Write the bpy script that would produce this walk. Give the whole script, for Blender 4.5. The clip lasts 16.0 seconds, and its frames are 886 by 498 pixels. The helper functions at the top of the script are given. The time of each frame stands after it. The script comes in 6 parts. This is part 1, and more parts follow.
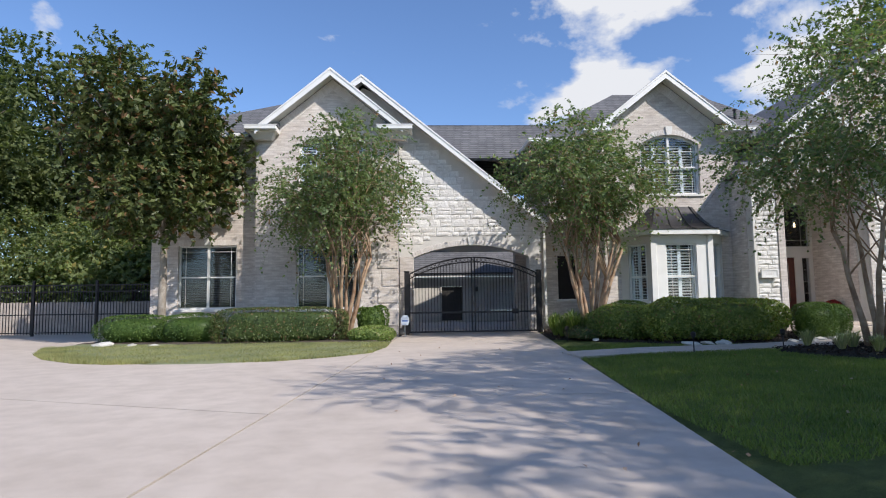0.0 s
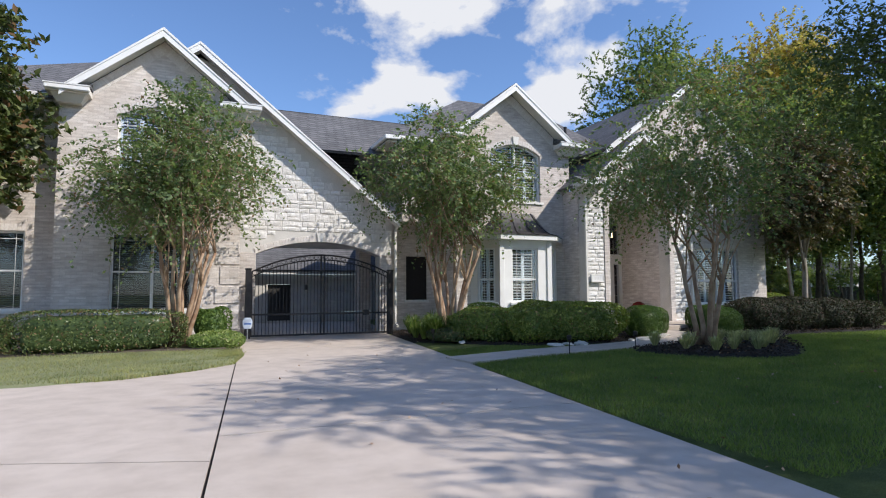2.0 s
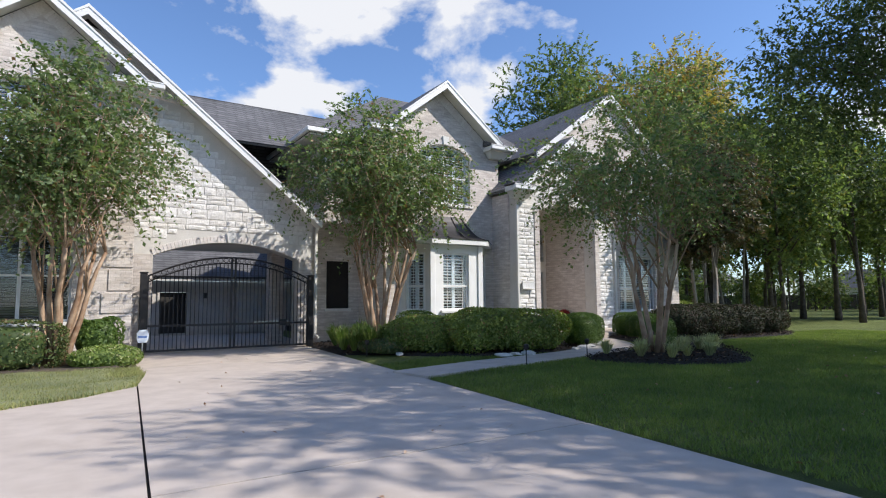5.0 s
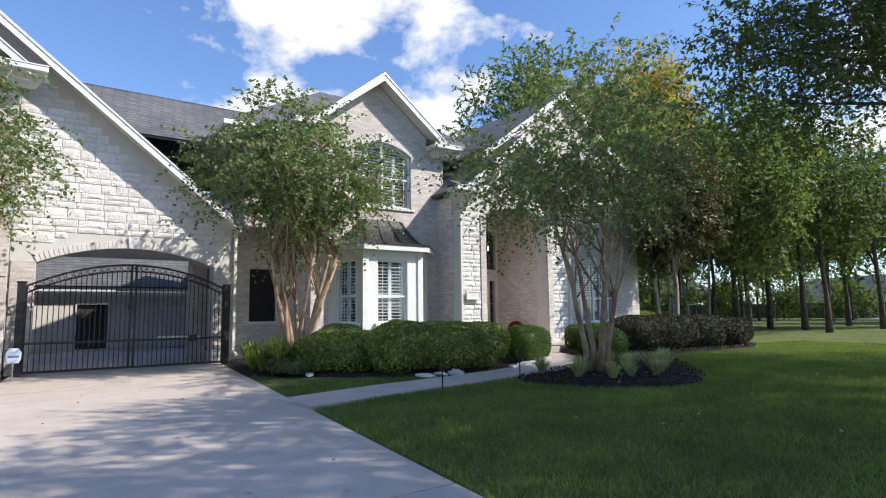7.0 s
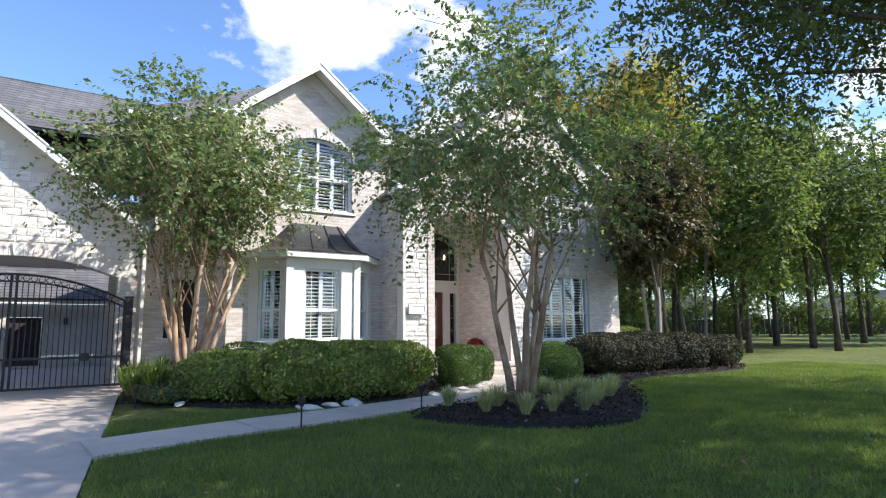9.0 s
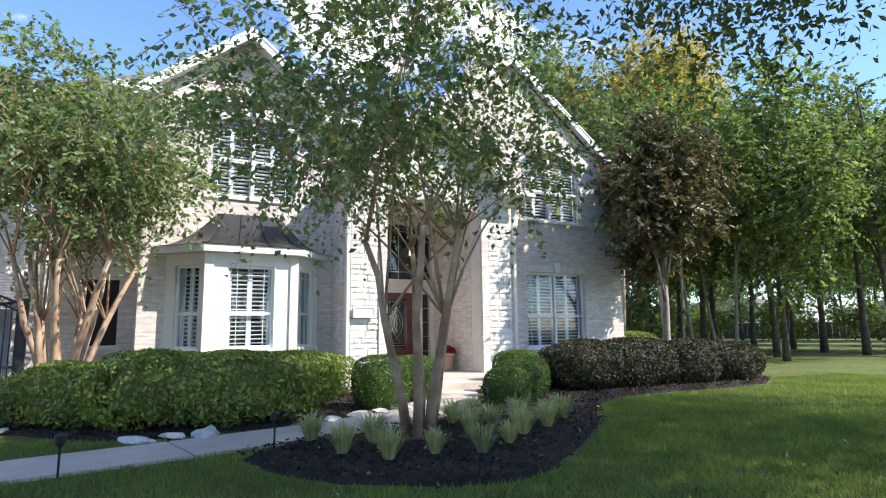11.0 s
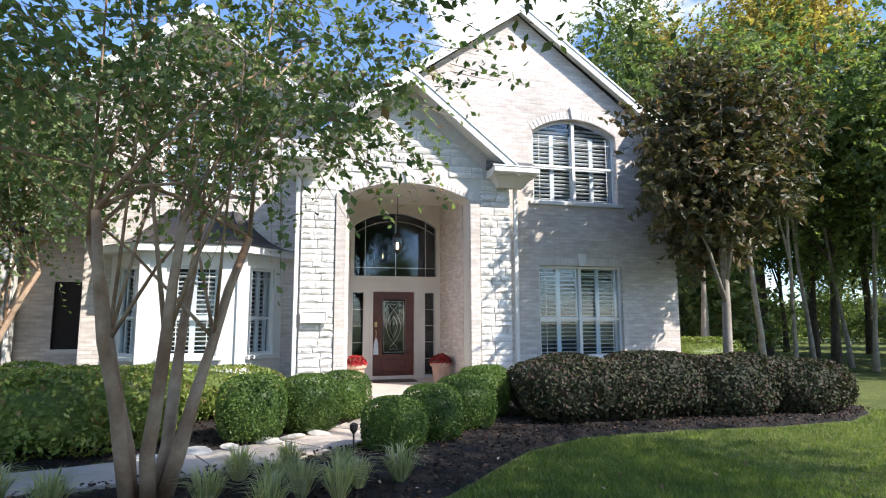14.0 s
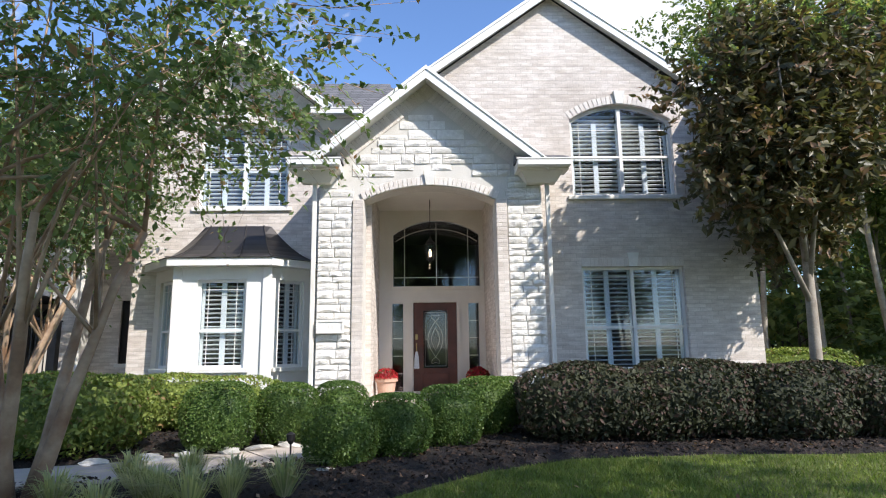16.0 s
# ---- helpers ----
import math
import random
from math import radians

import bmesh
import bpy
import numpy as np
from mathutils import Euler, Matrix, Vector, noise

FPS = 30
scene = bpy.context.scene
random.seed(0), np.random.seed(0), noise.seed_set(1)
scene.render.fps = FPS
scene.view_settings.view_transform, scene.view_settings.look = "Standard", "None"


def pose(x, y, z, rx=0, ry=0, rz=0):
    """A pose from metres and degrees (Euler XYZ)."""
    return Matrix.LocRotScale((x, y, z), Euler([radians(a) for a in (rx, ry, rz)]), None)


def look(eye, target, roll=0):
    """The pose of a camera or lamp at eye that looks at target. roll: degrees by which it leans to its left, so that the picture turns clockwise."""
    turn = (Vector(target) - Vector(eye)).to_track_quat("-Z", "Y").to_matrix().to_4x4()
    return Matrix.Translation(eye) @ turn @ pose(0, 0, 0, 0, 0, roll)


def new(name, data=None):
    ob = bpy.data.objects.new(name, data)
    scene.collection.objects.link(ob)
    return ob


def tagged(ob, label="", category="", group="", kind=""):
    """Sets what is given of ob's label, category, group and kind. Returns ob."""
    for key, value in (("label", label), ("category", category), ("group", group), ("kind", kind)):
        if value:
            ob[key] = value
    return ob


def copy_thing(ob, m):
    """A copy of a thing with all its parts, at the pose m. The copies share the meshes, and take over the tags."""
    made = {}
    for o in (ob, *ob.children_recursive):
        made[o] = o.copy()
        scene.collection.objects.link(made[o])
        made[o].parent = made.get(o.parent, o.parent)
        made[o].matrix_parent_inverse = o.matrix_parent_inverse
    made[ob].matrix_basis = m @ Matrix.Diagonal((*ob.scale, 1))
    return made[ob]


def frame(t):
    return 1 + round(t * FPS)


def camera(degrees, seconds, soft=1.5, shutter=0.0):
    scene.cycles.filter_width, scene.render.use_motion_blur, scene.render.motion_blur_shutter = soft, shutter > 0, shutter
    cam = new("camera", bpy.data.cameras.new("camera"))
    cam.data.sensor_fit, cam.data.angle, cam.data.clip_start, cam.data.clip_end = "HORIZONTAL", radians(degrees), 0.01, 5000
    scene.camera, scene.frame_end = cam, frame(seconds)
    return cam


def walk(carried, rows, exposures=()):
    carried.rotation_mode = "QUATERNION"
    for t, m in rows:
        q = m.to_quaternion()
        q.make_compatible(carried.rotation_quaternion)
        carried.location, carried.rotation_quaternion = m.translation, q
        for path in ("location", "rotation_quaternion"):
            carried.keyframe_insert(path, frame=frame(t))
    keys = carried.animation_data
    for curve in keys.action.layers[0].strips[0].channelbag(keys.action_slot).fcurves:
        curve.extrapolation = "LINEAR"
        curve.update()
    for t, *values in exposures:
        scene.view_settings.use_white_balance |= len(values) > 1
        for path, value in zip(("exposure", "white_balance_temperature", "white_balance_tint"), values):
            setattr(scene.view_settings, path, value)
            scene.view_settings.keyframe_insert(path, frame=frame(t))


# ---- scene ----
cam = camera(74.9, 16.0, 1.1)
PATH = [
    (0, (-0.612, 0.219, 1.125), (-0.522, 2.21, 1.296), -0.8),
    (0.5, (-1.07, 0.321, 1.171), (-0.887, 2.306, 1.335), -0.8),
    (1, (-1.429, 0.547, 1.266), (-1.09, 2.512, 1.419), -0.5),
    (1.5, (-1.818, 0.865, 1.258), (-1.24, 2.774, 1.413), -0.4),
    (2, (-2.216, 1.252, 1.293), (-1.445, 3.092, 1.443), -0.3),
    (2.5, (-2.569, 1.671, 1.206), (-1.667, 3.448, 1.376), -0.1),
    (3, (-2.742, 2.022, 1.196), (-1.765, 3.757, 1.381), -0.0),
    (3.5, (-2.766, 2.276, 1.116), (-1.75, 3.987, 1.315), -0.0),
    (6, (-1.879, 3.108, 1.261), (-0.753, 4.751, 1.439), -0.7),
    (6.5, (-1.328, 3.266, 1.235), (-0.185, 4.895, 1.43), -0.7),
    (7, (-0.721, 3.429, 1.257), (0.426, 5.053, 1.473), -0.7),
    (7.5, (-0.131, 3.558, 1.268), (1.027, 5.171, 1.506), -0.6),
    (8, (0.578, 3.638, 1.285), (1.717, 5.263, 1.535), -0.6),
    (8.2, (0.834, 3.674, 1.307), (1.972, 5.299, 1.559), -0.5),
    (10.3, (3.892, 4.333, 1.296), (4.898, 6.039, 1.572), -0.8),
    (10.5, (4.177, 4.43, 1.3), (5.177, 6.139, 1.575), -0.8),
    (11, (4.921, 4.685, 1.312), (5.891, 6.412, 1.59), -0.6),
    (11.5, (5.66, 4.882, 1.325), (6.569, 6.642, 1.601), -0.5),
    (12, (6.419, 5.042, 1.316), (7.265, 6.833, 1.591), -0.4),
    (12.5, (7.034, 5.178, 1.45), (7.753, 7.025, 1.715), -0.3),
    (13, (7.69, 5.244, 1.571), (8.299, 7.131, 1.831), -0.3),
    (13.5, (8.409, 5.279, 1.617), (8.946, 7.188, 1.874), -0.4),
    (14, (9.156, 5.355, 1.583), (9.664, 7.272, 1.838), -0.2),
    (14.5, (9.967, 5.471, 1.53), (10.419, 7.403, 1.783), -0.1),
    (15, (10.494, 5.669, 1.433), (10.834, 7.62, 1.709), -0.5),
    (15.5, (10.947, 5.792, 1.373), (11.129, 7.759, 1.682), -0.8),
    (16, (11.374, 5.836, 1.31), (11.434, 7.806, 1.647), -0.8),
]
walk(cam, [(t, look(eye, target, roll)) for t, eye, target, roll in PATH], [(0.0, 0.16), (3.5, 0.2), (7.0, 0.45), (10.5, 1.02), (13.0, 1.05), (16.0, 0.66)])

# ---- light ----
SUN_DIR = Vector((0.54, -0.51, 0.65)).normalized()
world = bpy.data.worlds.new("world")
scene.world = world
world.use_nodes = True
wn = world.node_tree.nodes
wl = world.node_tree.links
wn.clear()
w_out = wn.new("ShaderNodeOutputWorld")
w_bg = wn.new("ShaderNodeBackground")
w_sky = wn.new("ShaderNodeTexSky")
w_sky.sky_type = "NISHITA"
w_sky.sun_disc = False
w_sky.sun_elevation = math.asin(SUN_DIR.z)
w_sky.sun_rotation = math.atan2(SUN_DIR.x, SUN_DIR.y)
w_sky.dust_density = 0.6
w_sky.ozone_density = 2.5
w_bg.inputs["Strength"].default_value = 0.15
w_co = wn.new("ShaderNodeTexCoord")
w_map = wn.new("ShaderNodeMapping")
w_map.inputs["Scale"].default_value = (5.5, 5.5, 9.0)
w_map.inputs["Location"].default_value = (0.35, 0.9, 0.2)
wl.new(w_co.outputs["Generated"], w_map.inputs["Vector"])
w_noise = wn.new("ShaderNodeTexNoise")
w_noise.inputs["Scale"].default_value = 1.0
w_noise.inputs["Detail"].default_value = 9.0
w_noise.inputs["Roughness"].default_value = 0.55
w_noise.inputs["Distortion"].default_value = 0.15
wl.new(w_map.outputs[0], w_noise.inputs["Vector"])
# the cumulus bank that stands over the house, and stray puffs elsewhere
w_dot = wn.new("ShaderNodeVectorMath"); w_dot.operation = "DOT_PRODUCT"
w_dot.inputs[1].default_value = Vector((0.36, 0.83, 0.43)).normalized()
wl.new(w_co.outputs["Generated"], w_dot.inputs[0])
w_bank = wn.new("ShaderNodeMapRange")
w_bank.inputs["From Min"].default_value = 0.955
w_bank.inputs["From Max"].default_value = 0.99
w_bank.inputs["To Max"].default_value = 0.17
wl.new(w_dot.outputs["Value"], w_bank.inputs["Value"])
w_sum = wn.new("ShaderNodeMath"); w_sum.operation = "ADD"
wl.new(w_noise.outputs["Fac"], w_sum.inputs[0])
wl.new(w_bank.outputs[0], w_sum.inputs[1])
w_ramp = wn.new("ShaderNodeValToRGB")
w_ramp.color_ramp.elements[0].position = 0.60
w_ramp.color_ramp.elements[1].position = 0.70
wl.new(w_sum.outputs[0], w_ramp.inputs[0])
w_tint = wn.new("ShaderNodeMix"); w_tint.data_type = "RGBA"; w_tint.blend_type = "MULTIPLY"
w_tint.inputs["Factor"].default_value = 1.0
w_tint.inputs["B"].default_value = (0.80, 0.92, 1.12, 1)
wl.new(w_sky.outputs[0], w_tint.inputs["A"])
w_mix = wn.new("ShaderNodeMix"); w_mix.data_type = "RGBA"
w_mix.inputs["B"].default_value = (4.9, 5.0, 5.3, 1)
wl.new(w_ramp.outputs[0], w_mix.inputs["Factor"])
wl.new(w_tint.outputs["Result"], w_mix.inputs["A"])
wl.new(w_mix.outputs["Result"], w_bg.inputs["Color"])
wl.new(w_bg.outputs[0], w_out.inputs[0])

sun_data = bpy.data.lights.new("sun", "SUN")
sun_data.energy = 4.3
sun_data.angle = radians(0.55)
sun_data.color = (1.0, 0.94, 0.88)
sun = new("sun", sun_data)
sun.matrix_world = look(SUN_DIR * 60, (0, 0, 0))


# ---- materials ----
def material(name, color, rough=0.8, metal=0.0, spec=0.5):
    m = bpy.data.materials.new(name)
    m.use_nodes = True
    b = m.node_tree.nodes["Principled BSDF"]
    b.inputs["Base Color"].default_value = (*color, 1)
    b.inputs["Roughness"].default_value = rough
    b.inputs["Metallic"].default_value = metal
    b.inputs["Specular IOR Level"].default_value = spec
    return m


def add(m, kind, **sets):
    n = m.node_tree.nodes.new(kind)
    for k, v in sets.items():
        n.inputs[k.replace("_", " ")].default_value = v
    return n


def wire(m, a, b):
    m.node_tree.links.new(a, b)


def bsdf(m):
    return m.node_tree.nodes["Principled BSDF"]


def mix_color(m, fac, a, b, blend="MIX"):
    """A colour mix node; fac, a and b are sockets or values."""
    n = m.node_tree.nodes.new("ShaderNodeMix")
    n.data_type, n.blend_type = "RGBA", blend
    for key, v in (("Factor", fac), ("A", a), ("B", b)):
        if isinstance(v, bpy.types.NodeSocket):
            wire(m, v, n.inputs[key])
        else:
            n.inputs[key].default_value = v if key == "Factor" else (*v, 1)
    return n.outputs["Result"]


def noise_tex(m, scale, detail=4.0, rough=0.55, coord=None):
    n = add(m, "ShaderNodeTexNoise", Scale=scale, Detail=detail, Roughness=rough)
    if coord is None:
        coord = m.node_tree.nodes.new("ShaderNodeNewGeometry").outputs["Position"]
    wire(m, coord, n.inputs["Vector"])
    return n.outputs["Fac"]


def ramp(m, fac, lo, hi, a=(0, 0, 0), b=(1, 1, 1)):
    n = m.node_tree.nodes.new("ShaderNodeValToRGB")
    e = n.color_ramp.elements
    e[0].position, e[1].position = lo, hi
    e[0].color, e[1].color = (*a, 1), (*b, 1)
    wire(m, fac, n.inputs[0])
    return n.outputs[0]


def bump(m, height, strength=0.3, distance=0.01):
    n = add(m, "ShaderNodeBump", Strength=strength, Distance=distance)
    wire(m, height, n.inputs["Height"])
    wire(m, n.outputs[0], bsdf(m).inputs["Normal"])


def mottled(name, a, b, scale=3.0, fine=60.0, rough=0.85, bump_s=0.25, metal=0.0, dist=0.006):
    """Two tones at a large scale, grain and relief at a fine one."""
    m = material(name, a, rough, metal)
    big = ramp(m, noise_tex(m, scale, 6), 0.35, 0.65)
    small = noise_tex(m, fine, 5)
    c = mix_color(m, big, a, b)
    c = mix_color(m, min(0.35, 1.4 * bump_s), c, ramp(m, small, 0.3, 0.7, (0.55, 0.55, 0.55), (1.25, 1.25, 1.25)), "MULTIPLY")
    wire(m, c, bsdf(m).inputs["Base Color"])
    bump(m, small, bump_s, dist)
    return m


def brick_material(name, a, b, mortar, width=0.24, row=0.078, rough=0.85):
    m = material(name, a, rough)
    g = m.node_tree.nodes.new("ShaderNodeNewGeometry")
    sep = add(m, "ShaderNodeSeparateXYZ")
    wire(m, g.outputs["Position"], sep.inputs[0])
    s = m.node_tree.nodes.new("ShaderNodeMath")
    wire(m, sep.outputs[0], s.inputs[0])
    wire(m, sep.outputs[1], s.inputs[1])
    cmb = add(m, "ShaderNodeCombineXYZ")
    wire(m, s.outputs[0], cmb.inputs[0])
    wire(m, sep.outputs[2], cmb.inputs[1])
    br = add(m, "ShaderNodeTexBrick", Scale=1.0)
    br.inputs["Brick Width"].default_value = width
    br.inputs["Row Height"].default_value = row
    br.inputs["Mortar Size"].default_value = 0.006
    br.inputs["Mortar Smooth"].default_value = 0.4
    br.inputs["Color1"].default_value = (*a, 1)
    br.inputs["Color2"].default_value = (*b, 1)
    br.inputs["Mortar"].default_value = (*mortar, 1)
    br.offset = 0.5
    wob = noise_tex(m, 6.0, 3)
    va = add(m, "ShaderNodeVectorMath"); va.operation = "MULTIPLY_ADD"
    va.inputs[1].default_value = (0.012, 0.012, 0)
    wire(m, wob, va.inputs[0])
    wire(m, cmb.outputs[0], va.inputs[2])
    wire(m, va.outputs[0], br.inputs["Vector"])
    stain = ramp(m, noise_tex(m, 0.7, 6), 0.3, 0.75, (0.80, 0.77, 0.74), (1.08, 1.07, 1.06))
    grain = noise_tex(m, 45.0, 5)
    streak = add(m, "ShaderNodeVectorMath"); streak.operation = "MULTIPLY"
    streak.inputs[1].default_value = (3.0, 14.0, 1.0)
    wire(m, cmb.outputs[0], streak.inputs[0])
    pale = ramp(m, noise_tex(m, 1.0, 2, 0.5, streak.outputs[0]), 0.35, 0.7, (0.86, 0.84, 0.83), (1.1, 1.1, 1.1))
    c = mix_color(m, 1.0, br.outputs["Color"], stain, "MULTIPLY")
    c = mix_color(m, 1.0, c, pale, "MULTIPLY")
    c = mix_color(m, 0.3, c, ramp(m, grain, 0.3, 0.7, (0.6, 0.6, 0.6), (1.2, 1.2, 1.2)), "MULTIPLY")
    wire(m, c, bsdf(m).inputs["Base Color"])
    hm = m.node_tree.nodes.new("ShaderNodeMath"); hm.operation = "MULTIPLY_ADD"
    wire(m, br.outputs["Fac"], hm.inputs[0])
    hm.inputs[1].default_value = -0.8
    wire(m, grain, hm.inputs[2])
    bump(m, hm.outputs[0], 0.6, 0.008)
    return m


def piece_material(name, a, b, rough=0.85, scale=25.0, bump_s=0.6, dist=0.012):
    """Pieces that each take their own tone between a and b."""
    m = material(name, a, rough)
    o = m.node_tree.nodes.new("ShaderNodeObjectInfo")
    c = mix_color(m, o.outputs["Random"], a, b)
    n = noise_tex(m, scale, 6, 0.6)
    c = mix_color(m, 0.5, c, ramp(m, n, 0.3, 0.7, (0.7, 0.68, 0.66), (1.15, 1.15, 1.15)), "MULTIPLY")
    wire(m, c, bsdf(m).inputs["Base Color"])
    bump(m, n, bump_s, dist)
    return m


def leaf_material(name, dark, light, accent=None, accent_share=0.1, rough=0.45, through_light=0.35):
    m = material(name, dark, rough, 0.0, 0.28)
    g = m.node_tree.nodes.new("ShaderNodeNewGeometry")
    dark, light = (tuple(v * k for v, k in zip(col, (1.42, 1.27, 1.3))) for col in (dark, light))
    c = mix_color(m, g.outputs["Random Per Island"], dark, light)
    big = ramp(m, noise_tex(m, 1.1, 3), 0.35, 0.65, (0.7, 0.75, 0.7), (1.2, 1.15, 1.0))
    c = mix_color(m, 1.0, c, big, "MULTIPLY")
    if accent:
        sel = m.node_tree.nodes.new("ShaderNodeMath"); sel.operation = "FRACT"
        mul = m.node_tree.nodes.new("ShaderNodeMath"); mul.operation = "MULTIPLY"
        mul.inputs[1].default_value = 17.31
        wire(m, g.outputs["Random Per Island"], mul.inputs[0])
        wire(m, mul.outputs[0], sel.inputs[0])
        lt = m.node_tree.nodes.new("ShaderNodeMath"); lt.operation = "LESS_THAN"
        lt.inputs[1].default_value = accent_share
        wire(m, sel.outputs[0], lt.inputs[0])
        c = mix_color(m, lt.outputs[0], c, accent)
    b = bsdf(m)
    wire(m, c, b.inputs["Base Color"])
    tr = add(m, "ShaderNodeBsdfTranslucent")
    tc = mix_color(m, 1.0, c, (1.4, 1.65, 0.75), "MULTIPLY")
    wire(m, tc, tr.inputs["Color"])
    mx = add(m, "ShaderNodeMixShader", Fac=through_light)
    wire(m, b.outputs[0], mx.inputs[1])
    wire(m, tr.outputs[0], mx.inputs[2])
    wire(m, mx.outputs[0], m.node_tree.nodes["Material Output"].inputs["Surface"])
    return m


def glass_material(name, tint=(0.9, 0.95, 1.0)):
    m = bpy.data.materials.new(name)
    m.use_nodes = True
    t = m.node_tree
    t.nodes.clear()
    out = t.nodes.new("ShaderNodeOutputMaterial")
    tr = t.nodes.new("ShaderNodeBsdfTransparent")
    tr.inputs[0].default_value = (*tint, 1)
    gl = t.nodes.new("ShaderNodeBsdfGlossy")
    gl.inputs["Roughness"].default_value = 0.02
    lw = t.nodes.new("ShaderNodeLayerWeight")
    lw.inputs["Blend"].default_value = 0.5
    po = t.nodes.new("ShaderNodeMath"); po.operation = "POWER"
    po.inputs[1].default_value = 4.0
    t.links.new(lw.outputs["Facing"], po.inputs[0])
    fr = t.nodes.new("ShaderNodeMath"); fr.operation = "MULTIPLY_ADD"
    fr.inputs[1].default_value = 0.6
    fr.inputs[2].default_value = 0.055
    t.links.new(po.outputs[0], fr.inputs[0])
    mx = t.nodes.new("ShaderNodeMixShader")
    t.links.new(fr.outputs[0], mx.inputs[0])
    t.links.new(tr.outputs[0], mx.inputs[1])
    t.links.new(gl.outputs[0], mx.inputs[2])
    t.links.new(mx.outputs[0], out.inputs[0])
    return m


M_BRICK = brick_material("pale_brick", (0.66, 0.60, 0.55), (0.78, 0.735, 0.69), (0.60, 0.56, 0.51))
M_BRICK_B = brick_material("quoin_brick", (0.64, 0.59, 0.54), (0.74, 0.70, 0.66), (0.58, 0.54, 0.50), 0.20, 0.078)
M_STONE = piece_material("rough_limestone", (0.70, 0.67, 0.62), (0.82, 0.80, 0.76), 0.9, 14.0, 0.8, 0.03)
M_MORTAR = mottled("pale_mortar", (0.60, 0.57, 0.52), (0.68, 0.65, 0.60), 2.0, 80.0, 0.95)
M_CAST = mottled("cast_stone", (0.72, 0.70, 0.65), (0.80, 0.78, 0.74), 3.0, 50.0, 0.85, 0.15)
M_TRIM = mottled("white_paint", (0.76, 0.75, 0.72), (0.82, 0.81, 0.78), 2.0, 30.0, 0.5, 0.05)
M_SOFFIT = mottled("cream_soffit_paint", (0.70, 0.67, 0.61), (0.75, 0.72, 0.66), 2.0, 30.0, 0.7, 0.05)
# beige also serves the bay's left side, where it paints in shade
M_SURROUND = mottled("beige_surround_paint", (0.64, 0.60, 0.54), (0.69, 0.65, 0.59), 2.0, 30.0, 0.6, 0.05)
M_METALROOF = mottled("dark_bronze_sheet", (0.055, 0.052, 0.052), (0.075, 0.070, 0.068), 2.0, 20.0, 0.38, 0.05, 0.6)
M_IRON = mottled("black_iron", (0.018, 0.016, 0.017), (0.030, 0.027, 0.027), 6.0, 60.0, 0.5, 0.1, 0.3)
M_GLASS = glass_material("window_glass")
# near-black colour that stands for the shade of unlit interiors
M_DARK = mottled("dark_room_shade", (0.035, 0.033, 0.030), (0.05, 0.047, 0.043), 2.0, 20.0, 0.9)
M_SCREEN = mottled("dark_sun_screen", (0.016, 0.012, 0.011), (0.024, 0.018, 0.016), 4.0, 200.0, 0.8, 0.2)
M_SHUTTER = mottled("white_shutter", (0.74, 0.73, 0.68), (0.80, 0.79, 0.74), 3.0, 30.0, 0.55, 0.04)
M_BLIND = mottled("grey_blind", (0.11, 0.115, 0.115), (0.15, 0.155, 0.155), 3.0, 30.0, 0.6, 0.04)
M_DOOR = mottled("stained_mahogany", (0.075, 0.018, 0.011), (0.12, 0.030, 0.017), 4.0, 40.0, 0.35, 0.2)
M_CAME = mottled("leaded_came", (0.42, 0.42, 0.40), (0.55, 0.55, 0.52), 8.0, 60.0, 0.35, 0.1, 0.8)
M_BRASS = mottled("aged_brass", (0.45, 0.33, 0.14), (0.55, 0.42, 0.2), 8.0, 60.0, 0.35, 0.1, 0.9)
M_TERRA = mottled("pale_terracotta", (0.52, 0.33, 0.24), (0.62, 0.42, 0.32), 5.0, 50.0, 0.85)
M_MULCH = mottled("dark_mulch", (0.010, 0.0075, 0.006), (0.034, 0.024, 0.020), 7.0, 38.0, 0.95, 1.0, 0.0, 0.06)
M_SOIL = mottled("soil", (0.06, 0.045, 0.035), (0.10, 0.075, 0.055), 4.0, 30.0, 0.95, 0.8)
M_ROCK = mottled("edging_limestone", (0.52, 0.49, 0.44), (0.66, 0.63, 0.58), 5.0, 30.0, 0.9, 0.7, 0.0, 0.02)
M_BARK = mottled("oak_bark", (0.075, 0.058, 0.045), (0.14, 0.11, 0.085), 5.0, 22.0, 0.95, 1.0, 0.0, 0.05)
M_PALEBARK = mottled("magnolia_bark", (0.24, 0.20, 0.16), (0.36, 0.32, 0.27), 6.0, 40.0, 0.9, 0.4)
M_CRAPE = mottled("smooth_tan_bark", (0.24, 0.135, 0.075), (0.46, 0.33, 0.22), 3.2, 18.0, 0.6, 0.25)
M_FENCE = mottled("weathered_boards", (0.40, 0.34, 0.29), (0.50, 0.44, 0.38), 3.0, 24.0, 0.9, 0.4)


